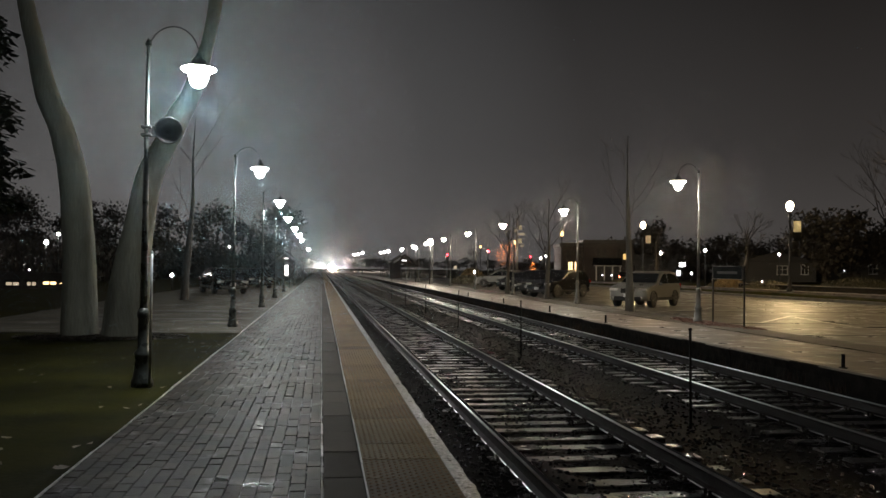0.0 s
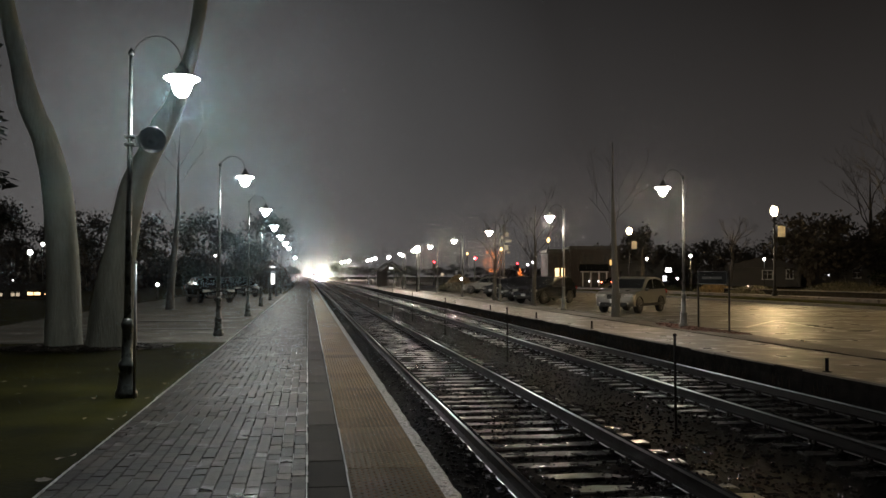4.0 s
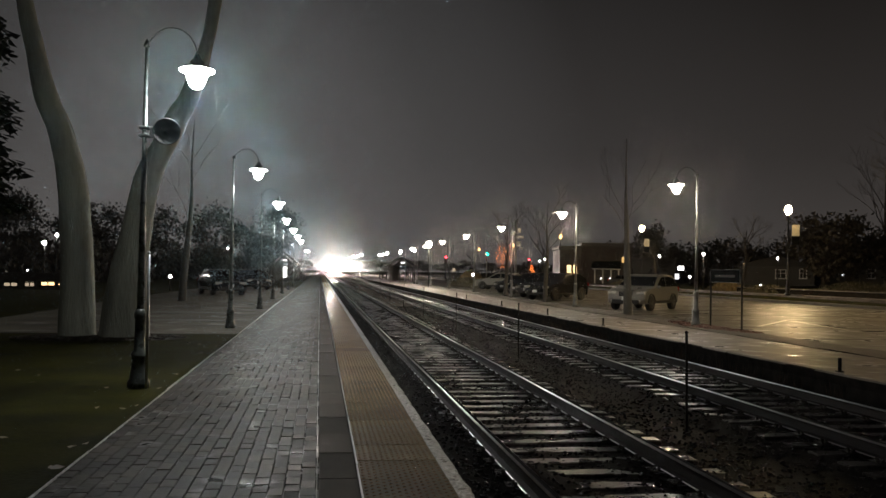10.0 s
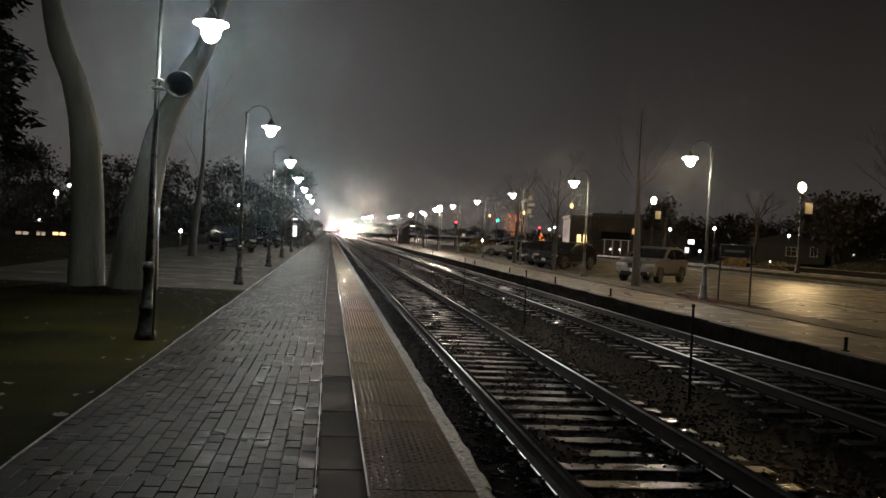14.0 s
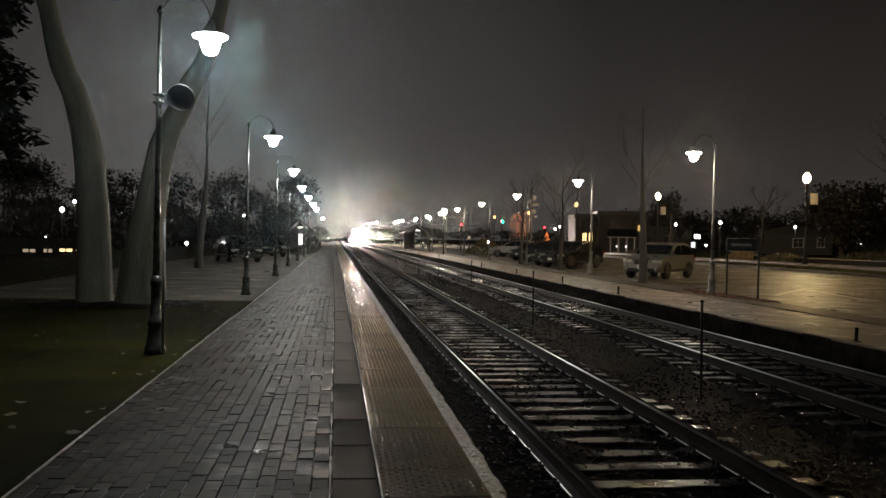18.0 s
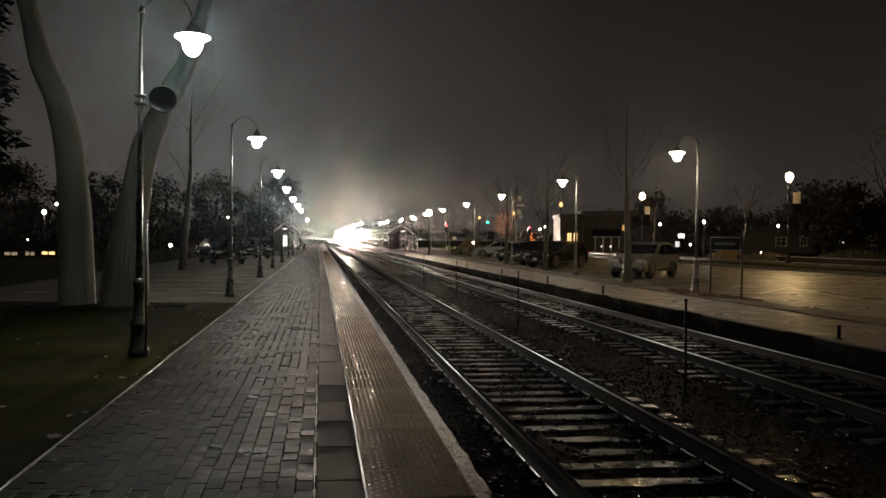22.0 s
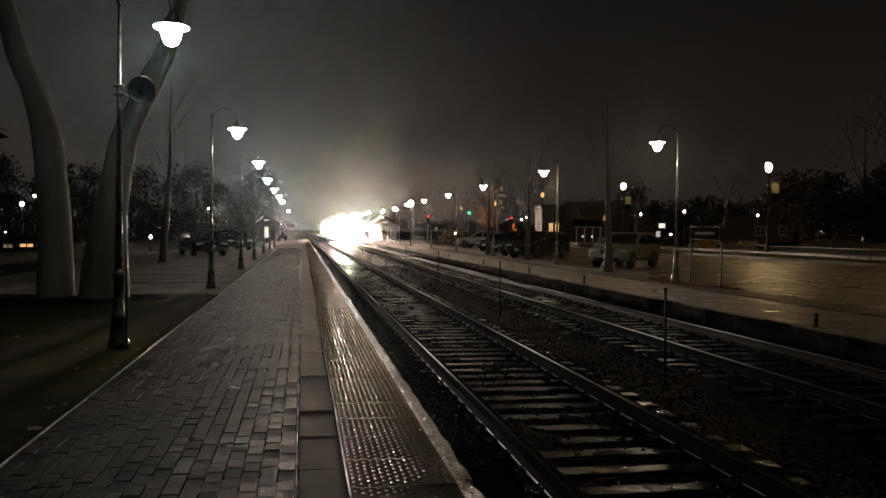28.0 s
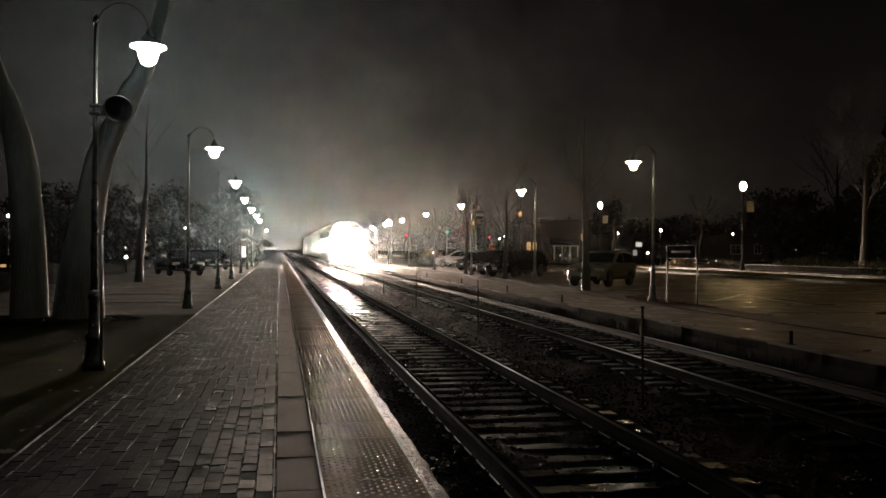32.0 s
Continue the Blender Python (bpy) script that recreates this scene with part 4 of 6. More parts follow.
def branches(bm, p, d, length, r, depth, rr):
    q = p + d * length * 0.5 + Vector((rr.uniform(-1, 1), rr.uniform(-1, 1), rr.uniform(-0.3, 0.6))) * length * 0.07
    e = p + d * length + Vector((rr.uniform(-1, 1), rr.uniform(-1, 1), rr.uniform(-0.3, 1))) * length * 0.12
    tube(bm, [p, q, e], [r, r * 0.8, r * 0.55], 6 if depth > 2 else 4 if depth > 1 else 3, cap=False)
    if depth == 0:
        return
    for k in range(3 if depth > 1 else 3):
        a = d + Vector((rr.uniform(-1, 1), rr.uniform(-1, 1), rr.uniform(-0.35, 0.75))) * 0.8
        s = q.lerp(e, rr.uniform(0.1, 1.0))
        branches(bm, s, a.normalized(), length * rr.uniform(0.55, 0.78), r * 0.5, depth - 1, rr)


def bare_tree(name, x, y, z, h, r, seed, bark, label, lean=(0, 0), depth=4, group="", twig=0.2):
    t = thing(name, pose(x, y, z), label, "tree", group)
    rr = random.Random(seed)
    fork = h * 0.38
    bm = B()
    trunk_tube(bm, [(0, 0, -0.1), (lean[0] * 0.2, lean[1] * 0.2, fork * 0.35), (lean[0] * 0.6, lean[1] * 0.6, fork * 0.75), (lean[0], lean[1], fork * 1.25), (lean[0] * 0.9, lean[1] + 0.1, h * 0.66), (lean[0] * 1.2, lean[1], h * 0.88)], [r * 1.35, r, r * 0.85, r * 0.55, r * 0.28, r * 0.08], seed, 10)
    part("trunk", bm, bark, t)
    bm = B()
    for k in range(6):
        a = k * 1.1 + rr.uniform(0, 0.6)
        d = Vector((math.cos(a) * 0.6, math.sin(a) * 0.6, rr.uniform(0.6, 1.2))).normalized()
        branches(bm, Vector((lean[0], lean[1], fork * rr.uniform(0.85, 1.9))), d, h * 0.24, r * twig, depth, rr)
    part("crown", bm, bark, t, "bare winter branches")
    return t


# two pale trunks by the near lamp
def big_trunk(pts, radii, seed, limbs, label):
    t = thing("tree", pose(0, 0, 0), label, "tree", "trees on the lawn")
    bm = B()
    trunk_tube(bm, pts, radii, seed, 20, 0.05)
    part("trunk", bm, BARK, t)
    rr = random.Random(seed)
    bm = B()
    top = Vector(pts[-1])
    for d in limbs:
        branches(bm, top - Vector((0, 0, 0.3)), Vector(d).normalized(), 2.6, radii[-1] * 0.7, 4, rr)
    part("crown", bm, BARK, t, "bare winter branches")
    return t


big_trunk([(-5.05, 19.6, -0.15), (-5.09, 19.6, 1.0), (-5.13, 19.6, 2.2), (-5.25, 19.6, 3.4), (-5.52, 19.6, 4.35), (-5.78, 19.6, 5.0), (-6.06, 19.6, 6.05), (-6.35, 19.6, 7.4), (-6.5, 19.7, 9.0)], [0.42, 0.36, 0.31, 0.29, 0.27, 0.24, 0.19, 0.16, 0.13], 3, [(-0.4, 0.2, 1), (0.5, 0.3, 1), (-0.3, -0.6, 0.8)], "tall pale-barked leafless tree bending away from the platform")
big_trunk([(-4.1, 19.4, -0.15), (-4.0, 19.4, 1.1), (-3.82, 19.4, 2.6), (-3.55, 19.4, 3.6), (-3.1, 19.4, 4.6), (-2.82, 19.4, 5.2), (-2.45, 19.4, 6.5), (-2.25, 19.4, 8.2)], [0.52, 0.40, 0.30, 0.27, 0.23, 0.19, 0.15, 0.12], 8, [(0.4, 0.2, 1), (-0.3, 0.5, 1), (0.5, -0.4, 0.9)], "pale-barked leafless tree leaning towards the platform")
# the first two evergreens are added to darken the left side of the view
evergreen("evergreen_tree", -12.5, 30.0, -0.1, 16, 3.1, 61, "tall dark evergreen tree added to darken the lawn's edge", 4.3, 30000)
evergreen("evergreen_tree", -19.0, 40, -0.1, 17, 3.4, 62, "tall dark evergreen tree added to darken the lawn's edge", 3.4, 22000)
evergreen("evergreen_tree", 45, 58, LAWN_Z, 12, 4.5, 63, "dark evergreen tree beyond the car park", 1.6, 8000)
evergreen("evergreen_tree", 41.5, 46, LAWN_Z, 10, 4.0, 64, "dark evergreen tree beyond the car park", 1.6, 8000)
evergreen("evergreen_tree", 54, 72, LAWN_Z, 11, 4.5, 65, "dark evergreen tree beyond the car park", 1.6, 7000)
# bark mulch ring round the two trunks
mv, mf = [], []
for k in range(2600):
    a, q = rng.uniform(0, 6.28), rng.random() ** 0.6
    x, y = -4.55 + 1.75 * q * math.cos(a), 19.4 + 1.1 * q * math.sin(a)
    z, s = ground_height(x, y) + 0.05 * (1 - q) + 0.015, rng.uniform(0.02, 0.06)
    i = len(mv)
    for e in range(4):
        b = a * 3 + e * 1.57
        mv.append((x + s * math.cos(b), y + s * 0.6 * math.sin(b), z + rng.uniform(-0.01, 0.025)))
    mf.append((i, i + 1, i + 2, i + 3))
MULCH = surface("bark_mulch", (0.035, 0.026, 0.019), 0.7, vary=0.4, scale=9, bump=0.4, per=0.4, island=True)
tagged(raw("bark_mulch", mv, mf, MULCH), "dark bark mulch round the tree trunks", "mulch", kind="stuff")
bare_tree("tree", -6.1, 41.0, -0.1, 9.5, 0.16, 21, BARK_DARK, "slim leafless tree on the lawn", (0.3, 0), 2, "trees on the lawn", 0.09)
bare_tree("tree", -22, 48.0, -0.1, 12, 0.35, 25, BARK_DARK, "dark leafless tree on the lawn", (0.1, 0), 3, "trees on the lawn")
bare_tree("tree", 10.95, 30.5, 0.0, 7.2, 0.135, 31, BARK_MID, "grey leafless tree on the verge", (-0.1, 0), 2, "trees on the verge", 0.08)
bare_tree("tree", 11.8, 45.6, -0.02, 6, 0.12, 32, BARK_MID, "grey leafless tree on the verge", (0.1, 0), 3, "trees on the verge")
bare_tree("tree", 12.1, 57.0, -0.02, 6, 0.12, 33, BARK_MID, "grey leafless tree on the verge", (0.1, 0), 3, "trees on the verge")
for k, (x, y, h) in enumerate(((40, 55, 11), (37, 74, 6), (36, 92, 6), (58, 84, 14), (30.5, 118, 5), (26, 150, 5))):
    bare_tree("tree", x, y, LAWN_Z, h, 0.18 + h * 0.012, 40 + k, BARK_DARK, "dark leafless tree beyond the car park", (rng.uniform(-0.5, 0.5), 0), 4, "trees beyond the car park")

# ---- vehicles ----
def car(name, m, paint, label, kind="suv", lit=False):
    """A car along +y: front at +y, wheels on z = 0."""
    t = thing(name, m, label, "car", "parked cars" if not lit else "")
    if kind == "suv":
        L, W, H, belt, hood = 4.62, 1.86, 1.67, 0.98, 0.98
        side = [(-2.26, 0.42), (-2.31, 0.72), (-2.28, 0.98), (-2.18, 1.12), (-1.82, 1.52), (-1.65, 1.60), (-0.95, 1.655), (-0.25, 1.65), (0.15, 1.57), (0.98, 1.09), (1.25, 1.04), (1.75, 0.98), (2.10, 0.88), (2.25, 0.74), (2.30, 0.52), (2.24, 0.32), (-2.2, 0.32)]
        glass_s = [(-1.98, 1.10), (-1.62, 1.47), (-0.95, 1.555), (-0.25, 1.55), (0.08, 1.48), (0.78, 1.08)]
    else:
        L, W, H, belt, hood = 4.7, 1.82, 1.45, 0.9, 0.9
        side = [(-2.3, 0.42), (-2.34, 0.7), (-2.25, 0.95), (-1.6, 1.04), (-0.95, 1.40), (-0.3, 1.45), (0.3, 1.42), (1.15, 0.97), (1.8, 0.88), (2.2, 0.76), (2.34, 0.55), (2.28, 0.28), (-2.22, 0.28)]
        glass_s = [(-1.42, 1.02), (-0.9, 1.33), (-0.3, 1.38), (0.25, 1.35), (0.95, 0.98)]
    hw = W / 2
    bm = B()
    cols = []
    for u in (-1.0, -0.93, -0.72, 0.72, 0.93, 1.0):
        row = []
        for y, z in side:
            tumble = 1 - 0.16 * max(0, (z - belt)) / (H - belt) - (0.03 if abs(y) > 2.1 else 0)
            zz = z - (0.035 * (abs(u) > 0.95) if z > belt else 0) 
            yy = y * (1 - 0.05 * (abs(u) > 0.9) * (abs(y) > 1.9) - 0.03 * (abs(u) > 0.95) * (abs(y) > 1.9))
            row.append(bm.verts.new((u * hw * tumble, yy, zz)))
        cols.append(row)
    n = len(side)
    for a, b in zip(cols, cols[1:]):
        for k in range(n):
            f = bm.faces.new((a[k], b[k], b[(k + 1) % n], a[(k + 1) % n]))
            f.smooth = True
    bm.faces.new(cols[0])
    bm.faces.new(cols[-1][::-1])
    bmesh.ops.recalc_face_normals(bm, faces=bm.faces)
    part("body", bm, paint, t)

    def hwz(z):
        return hw * (1 - 0.16 * max(0, (z - belt)) / (H - belt)) + 0.006

    for s in (-1, 1):
        # side windows split by the pillar
        g0 = [(y, z) for y, z in glass_s]
        cut = -0.42
        for lo, hi in ((-9, cut - 0.04), (cut + 0.04, 9)):
            pts = []
            m_ = len(g0)
            for i in range(m_):
                p, q = g0[i], g0[(i + 1) % m_]
                if lo <= p[0] <= hi:
                    pts.append(p)
                for c in (lo, hi):
                    if (p[0] - c) * (q[0] - c) < 0:
                        u = (c - p[0]) / (q[0] - p[0])
                        pts.append((c, p[1] + u * (q[1] - p[1])))
            bm = B()
            v1 = [bm.verts.new((s * hwz(z), y, z)) for y, z in pts]
            v2 = [bm.verts.new((s * (hwz(z) - 0.03), y, z)) for y, z in pts]
            bm.faces.new(v1)
            for i in range(len(v1)):
                bm.faces.new((v1[i], v1[(i + 1) % len(v1)], v2[(i + 1) % len(v1)], v2[i]))
            bmesh.ops.recalc_face_normals(bm, faces=bm.faces)
            part("side_window", bm, CAR_GLASS, t)
        bm = B()
        box(bm, s * (hw + 0.08), 0.78, belt + 0.09, 0.18, 0.1, 0.14, 0.03)
        part("mirror", bm, paint, t)
        bm = B()
        box(bm, s * (hw - 0.24), 2.17 if kind == "suv" else 2.2, 0.80 if kind == "suv" else 0.68, 0.40, 0.14, 0.15, 0.03, None)
        part("headlight", bm, CAR_HEAD if lit else LENS, t, "clear headlamp")
        bm = B()
        box(bm, s * (hw - 0.14), -2.24, 0.98 if kind == "suv" else 0.82, 0.22, 0.1, 0.2, 0.03)
        part("tail_light", bm, RED_LENS, t, "red tail lamp")
        bm = B()
        box(bm, s * (hw + 0.004), -0.15, 0.40, 0.03, 2.5, 0.12, 0.012)
        part("sill", bm, IRON, t, "black plastic sill")
        for y in (1.42, -1.38):
            w = child("wheel", None, t, pose(s * (hw - 0.1), y, 0.345))
            bm = B()
            lathe(bm, [(0.24, -0.115), (0.32, -0.115), (0.345, -0.08), (0.345, 0.08), (0.32, 0.115), (0.24, 0.115)], 22)
            bmesh.ops.transform(bm, matrix=pose(0, 0, 0, 0, 90, 0), verts=bm.verts)
            part("tyre", bm, RUBBER, w)
            bm = B()
            lathe(bm, [(0.235, -0.1), (0.245, 0.1), (0.225, 0.112), (0.2, 0.08), (0.06, 0.095), (0.0, 0.1)], 20)
            for q in range(5):
                box(bm, 0, 0.12, 0.1, 0.045, 0.2, 0.03, 0.006, pose(0, 0, 0, 0, 0, 72 * q))
            bmesh.ops.transform(bm, matrix=pose(0, 0, 0, 0, 90 * s, 0), verts=bm.verts)
            part("rim", bm, GALV, w)
            bm = B()
            pts = [(s * (hw - 0.02), y + 0.405 * math.cos(a), 0.345 + 0.405 * math.sin(a)) for a in (math.pi * k / 10 for k in range(11))]
            tube(bm, pts, 0.045, 6)
            part("wheel_arch", bm, IRON if kind == "suv" else paint, t)
    # windscreen and rear glass
    for ya, za, yb, zb, nm in (((0.22, 1.535, 0.93, 1.125, "windscreen") if kind == "suv" else (0.38, 1.385, 1.1, 1.0, "windscreen")), ((-1.85, 1.50, -2.13, 1.19, "rear_window") if kind == "suv" else (-1.0, 1.385, -1.52, 1.06, "rear_window"))):
        bm = B()
        o = 0.022 if nm == "windscreen" else -0.022
        wa, wb = hwz(za) * 0.88, hwz(zb) * 0.93
        vs = [bm.verts.new(p) for p in ((-wa, ya + o, za + 0.012), (wa, ya + o, za + 0.012), (wb, yb + o, zb + 0.012), (-wb, yb + o, zb + 0.012))]
        vb = [bm.verts.new(v.co - Vector((0, o * 2, 0.03))) for v in vs]
        bm.faces.new(vs)
        for i in range(4):
            bm.faces.new((vs[i], vs[(i + 1) % 4], vb[(i + 1) % 4], vb[i]))
        bmesh.ops.recalc_face_normals(bm, faces=bm.faces)
        part(nm, bm, CAR_GLASS, t)
    yf = 2.29
    for s in ((-1, 1) if kind == "suv" else (0,)):
        gw = 0.3 if kind == "suv" else 0.9
        bm = B()
        box(bm, s * 0.18, yf - 0.04, 0.76, gw, 0.1, 0.2 if kind == "suv" else 0.14, 0.03)
        g = part("grille", bm, IRON, t)
        for q in range(5):
            bm = B()
            box(bm, s * 0.18 + (q - 2) * gw / 5.5, yf + 0.012, 0.76, 0.014, 0.02, 0.17 if kind == "suv" else 0.11)
            part("grille_bar", bm, CHROME, g)
    bm = B()
    box(bm, 0, yf - 0.01, 0.40, 1.3, 0.09, 0.2, 0.03)
    part("lower_intake", bm, IRON, t)
    for s in (-1, 1):
        bm = B()
        lathe(bm, [(0.055, 0), (0.06, 0.03), (0.0, 0.04)], 12)
        bmesh.ops.transform(bm, matrix=pose(s * 0.66, yf - 0.03, 0.44, -90, 0, 0), verts=bm.verts)
        part("fog_light", bm, LENS, t)
    bm = B()
    box(bm, 0, yf + 0.04, 0.55, 0.31, 0.012, 0.155, 0.002)
    pl = part("number_plate", bm, PLATE, t, "pale number plate")
    if kind == "suv":
        for s in (-1, 1):
            bm = B()
            tube(bm, [(s * 0.64, -0.05, 1.62), (s * 0.65, -0.2, 1.675), (s * 0.65, -1.45, 1.65), (s * 0.64, -1.62, 1.58)], 0.016, 6)
            part("roof_rail", bm, CHROME, t)
    return t


suv = car("suv", pose(15.15, 40.0, LOT_Z, 0, 0, 138), SILVER, "silver compact SUV parked in the car park, wet", "suv")
car("suv", pose(14.6, 53.5, LOT_Z, 0, 0, 130), DARK_PAINT, "dark SUV parked beyond the verge", "suv")
car("sedan", pose(15.2, 58.6, LOT_Z, 0, 0, 130), GREY_PAINT, "dark grey saloon car parked beyond the verge", "sedan")
car("suv", pose(15.6, 64.0, LOT_Z, 0, 0, 130), DARK_PAINT, "dark SUV parked beyond the verge", "suv")
car("sedan", pose(16.2, 71.0, LOT_Z, 0, 0, 130), GREY_PAINT, "grey saloon car parked beyond the verge", "sedan")
car("suv", pose(17.2, 84.0, LOT_Z, 0, 0, 60), SILVER, "pale SUV parked far along the car park", "suv")
car("sedan", pose(-5.6, 52.0, -0.05, 0, 0, 200), DARK_PAINT, "dark saloon car parked behind the lawn", "sedan")
car("sedan", pose(-5.0, 66.0, -0.05, 0, 0, 200), DARK_PAINT, "dark saloon car parked behind the lawn", "sedan")

# ---- street lamps beyond the car park ----
def street_lamp(m, globe, banner, label):
    t = thing("street_lamp", m, label, "street lamp", "street lamps beyond the car park")
    bm = B()
    lathe(bm, [(0.2, 0), (0.2, 0.15), (0.13, 0.25), (0.12, 0.7), (0.07, 0.8), (0.055, 5.0), (0.1, 5.1), (0.12, 5.2), (0.06, 5.25)], 12)
    part("post", bm, IRON, t)
    bm = B()
    lathe(bm, [(0.10, 5.30), (0.17, 5.40), (0.215, 5.55), (0.205, 5.70), (0.13, 5.82), (0.04, 5.87)], 14)
    part("globe", bm, globe, t, "glowing acorn globe")
    bm = B()
    lathe(bm, [(0.07, 5.87), (0.05, 5.93), (0.015, 6.0), (0.0, 6.08)], 10)
    part("cap", bm, IRON, t)
    if banner:
        bm = B()
        tube(bm, [(0, 0, 4.62), (0.75, 0, 4.62)], 0.014, 6)
        part("banner_arm", bm, IRON, t)
        bm = B()
        tube(bm, [(0, 0, 3.3), (0.75, 0, 3.3)], 0.014, 6)
        part("banner_arm", bm, IRON, t)
        bm = B()
        box(bm, 0.47, 0, 4.24, 0.48, 0.012, 0.72)
        part("banner", bm, BANNER, t, "pale upper half of the banner")
        bm = B()
        box(bm, 0.47, 0, 3.60, 0.48, 0.012, 0.56)
        part("banner_lower_half", bm, SIGN_FACE, t, "dark lower half of the banner")
    return t


for k, (x, y) in enumerate(((30.2, 54.0), (30.0, 80.0), (28.1, 101.6), (30.2, 137.0), (30.0, 166.0))):
    street_lamp(pose(x, y, 0.28, 0, 0, -15), LAMP_AMBER if k < 2 else LAMP_AMBER_FAR, k < 2, "black street lamp with amber acorn globe" + (" and pale banner" if k < 2 else ""))
# unseen lamp added beyond the view's right side to brighten the wet asphalt
street_lamp(pose(26.5, 31.0, LOT_Z, 0, 0, -15), LAMP_AMBER, False, "unseen street lamp with amber globe, added to light the car park")

# ---- the train ----
def cab_face(t):
    bm = B()
    prof = [(-1.5, 0.55), (1.5, 0.55), (1.55, 1.2), (1.55, 3.6), (1.42, 4.1), (0.9, 4.5), (-0.9, 4.5), (-1.42, 4.1), (-1.55, 3.6), (-1.55, 1.2)]
    prism(bm, prof, 0.35, 25.5)
    n = len(prof)
    front = [bm.verts.new((x * 0.93, 0.0, 0.6 + (z - 0.55) * 0.97)) for x, z in prof]
    back = [bm.verts.new((x, 0.352, z)) for x, z in prof]
    for k in range(n):
        bm.faces.new((front[k], front[(k + 1) % n], back[(k + 1) % n], back[k]))
    bm.faces.new(front[::-1])
    bmesh.ops.recalc_face_normals(bm, faces=bm.faces)
    part("body", bm, TRAIN_DARK, t, "wet dark front car")
    for s in (-1, 1):
        bm = B()
        box(bm, s * 0.72, -0.012, 3.05, 0.95, 0.03, 0.75, 0.02)
        w = part("windscreen", bm, CAR_GLASS, t)
        bm = B()
        for dx, dz, sx, sz in ((0, 0.4, 1.05, 0.06), (0, -0.4, 1.05, 0.06), (0.5, 0, 0.06, 0.86), (-0.5, 0, 0.06, 0.86)):
            box(bm, s * 0.72 + dx, -0.02, 3.05 + dz, sx, 0.05, sz)
        part("frame", bm, IRON, w)
        bm = B()
        tube(bm, [(s * 0.72, -0.05, 2.66), (s * 0.9, -0.06, 3.2)], 0.012, 5)
        part("wiper", bm, IRON, w)
        bm = B()
        tube(bm, [(s * 1.35, -0.07, 0.9), (s * 1.35, -0.12, 1.0), (s * 1.35, -0.12, 2.4), (s * 1.35, -0.07, 2.5)], 0.02, 6)
        part("handrail", bm, GALV, t)
        bm = B()
        box(bm, s * 0.95, -0.06, 3.75, 0.55, 0.12, 0.22, 0.02)
        part("number_board", bm, WHITE_PAINT, t, "pale number board")
        bm = B()
        lathe(bm, [(0.19, 0), (0.19, 0.16), (0.165, 0.17), (0.15, 0.10)], 16)
        bmesh.ops.transform(bm, matrix=pose(s * 1.05, 0.0, 1.15, 90, 0, 0), verts=bm.verts)
        h = part("ditch_light", bm, IRON, t)
        bm = B()
        lathe(bm, [(0.15, 0.101), (0.12, 0.13), (0.0, 0.14)], 14)
        bmesh.ops.transform(bm, matrix=pose(s * 1.05, 0.0, 1.15, 90, 0, 0), verts=bm.verts)
        part("lamp", bm, HEAD_LAMP, h, "glaring ditch light")
        bm = B()
        lathe(bm, [(0.17, 0), (0.17, 0.16), (0.15, 0.17), (0.135, 0.10)], 16)
        bmesh.ops.transform(bm, matrix=pose(s * 0.2, 0.0, 2.35, 90, 0, 0), verts=bm.verts)
        h = part("headlight", bm, IRON, t)
        bm = B()
        lathe(bm, [(0.135, 0.101), (0.1, 0.13), (0.0, 0.14)], 14)
        bmesh.ops.transform(bm, matrix=pose(s * 0.2, 0.0, 2.35, 90, 0, 0), verts=bm.verts)
        part("lamp", bm, HEAD_LAMP, h, "glaring headlight")
    for z, h in ((1.55, 0.22), (1.85, 0.10)):
        bm = B()
        box(bm, 0, -0.01, z, 2.7, 0.03, h, 0.004)
        part("stripe", bm, TRAIN_ORANGE if h > 0.2 else TRAIN_DARK, t)
    bm = B()
    prism(bm, [(-1.45, 0.12), (1.45, 0.12), (1.35, 0.62), (-1.35, 0.62)], -0.35, 0.2)
    part("pilot", bm, TRAIN_DARK, t, "dark steel pilot plate")
    bm = B()
    box(bm, 0, -0.45, 0.88, 0.22, 0.7, 0.26, 0.03)
    box(bm, 0, -0.82, 0.88, 0.34, 0.2, 0.34, 0.04)
    part("coupler", bm, IRON, t)
    for s in (-1, 1):
        for k in range(9):
            for z in (1.75, 3.25):
                bm = B()
                box(bm, s * 1.552, 4 + k * 2.2, z, 0.02, 1.5, 0.6, 0.01)
                part("window", bm, CAR_GLASS, t)
    for y in (3.2, 5.6, 19.6, 22.0):
        for s in (-1, 1):
            bm = B()
            lathe(bm, [(0.46, -0.06), (0.46, 0.05), (0.49, 0.07), (0.2, 0.08), (0.1, 0.1)], 20)
            bmesh.ops.transform(bm, matrix=pose(s * 0.75, y, 0.46, 0, -90 * s, 0), verts=bm.verts)
            part("wheel", bm, IRON, t)
    for y in (4.4, 20.8):
        bm = B()
        box(bm, 0, y, 0.5, 2.1, 3.2, 0.3, 0.04)
        part("bogie", bm, IRON, t)


train = thing("commuter_train", pose(FAR_TRACK, 300, RAIL_Z), "stainless commuter train coming with glaring headlights", "train")
cab_face(train)
for k in range(1, 4):
    bm = B()
    prism(bm, [(-1.5, 0.7), (1.5, 0.7), (1.55, 1.2), (1.55, 3.6), (1.42, 4.1), (0.9, 4.5), (-0.9, 4.5), (-1.42, 4.1), (-1.55, 3.6), (-1.55, 1.2)], 26.2 * k, 26.2 * k + 25.4)
    part("carriage", bm, TRAIN_STEEL, train, "stainless carriage")

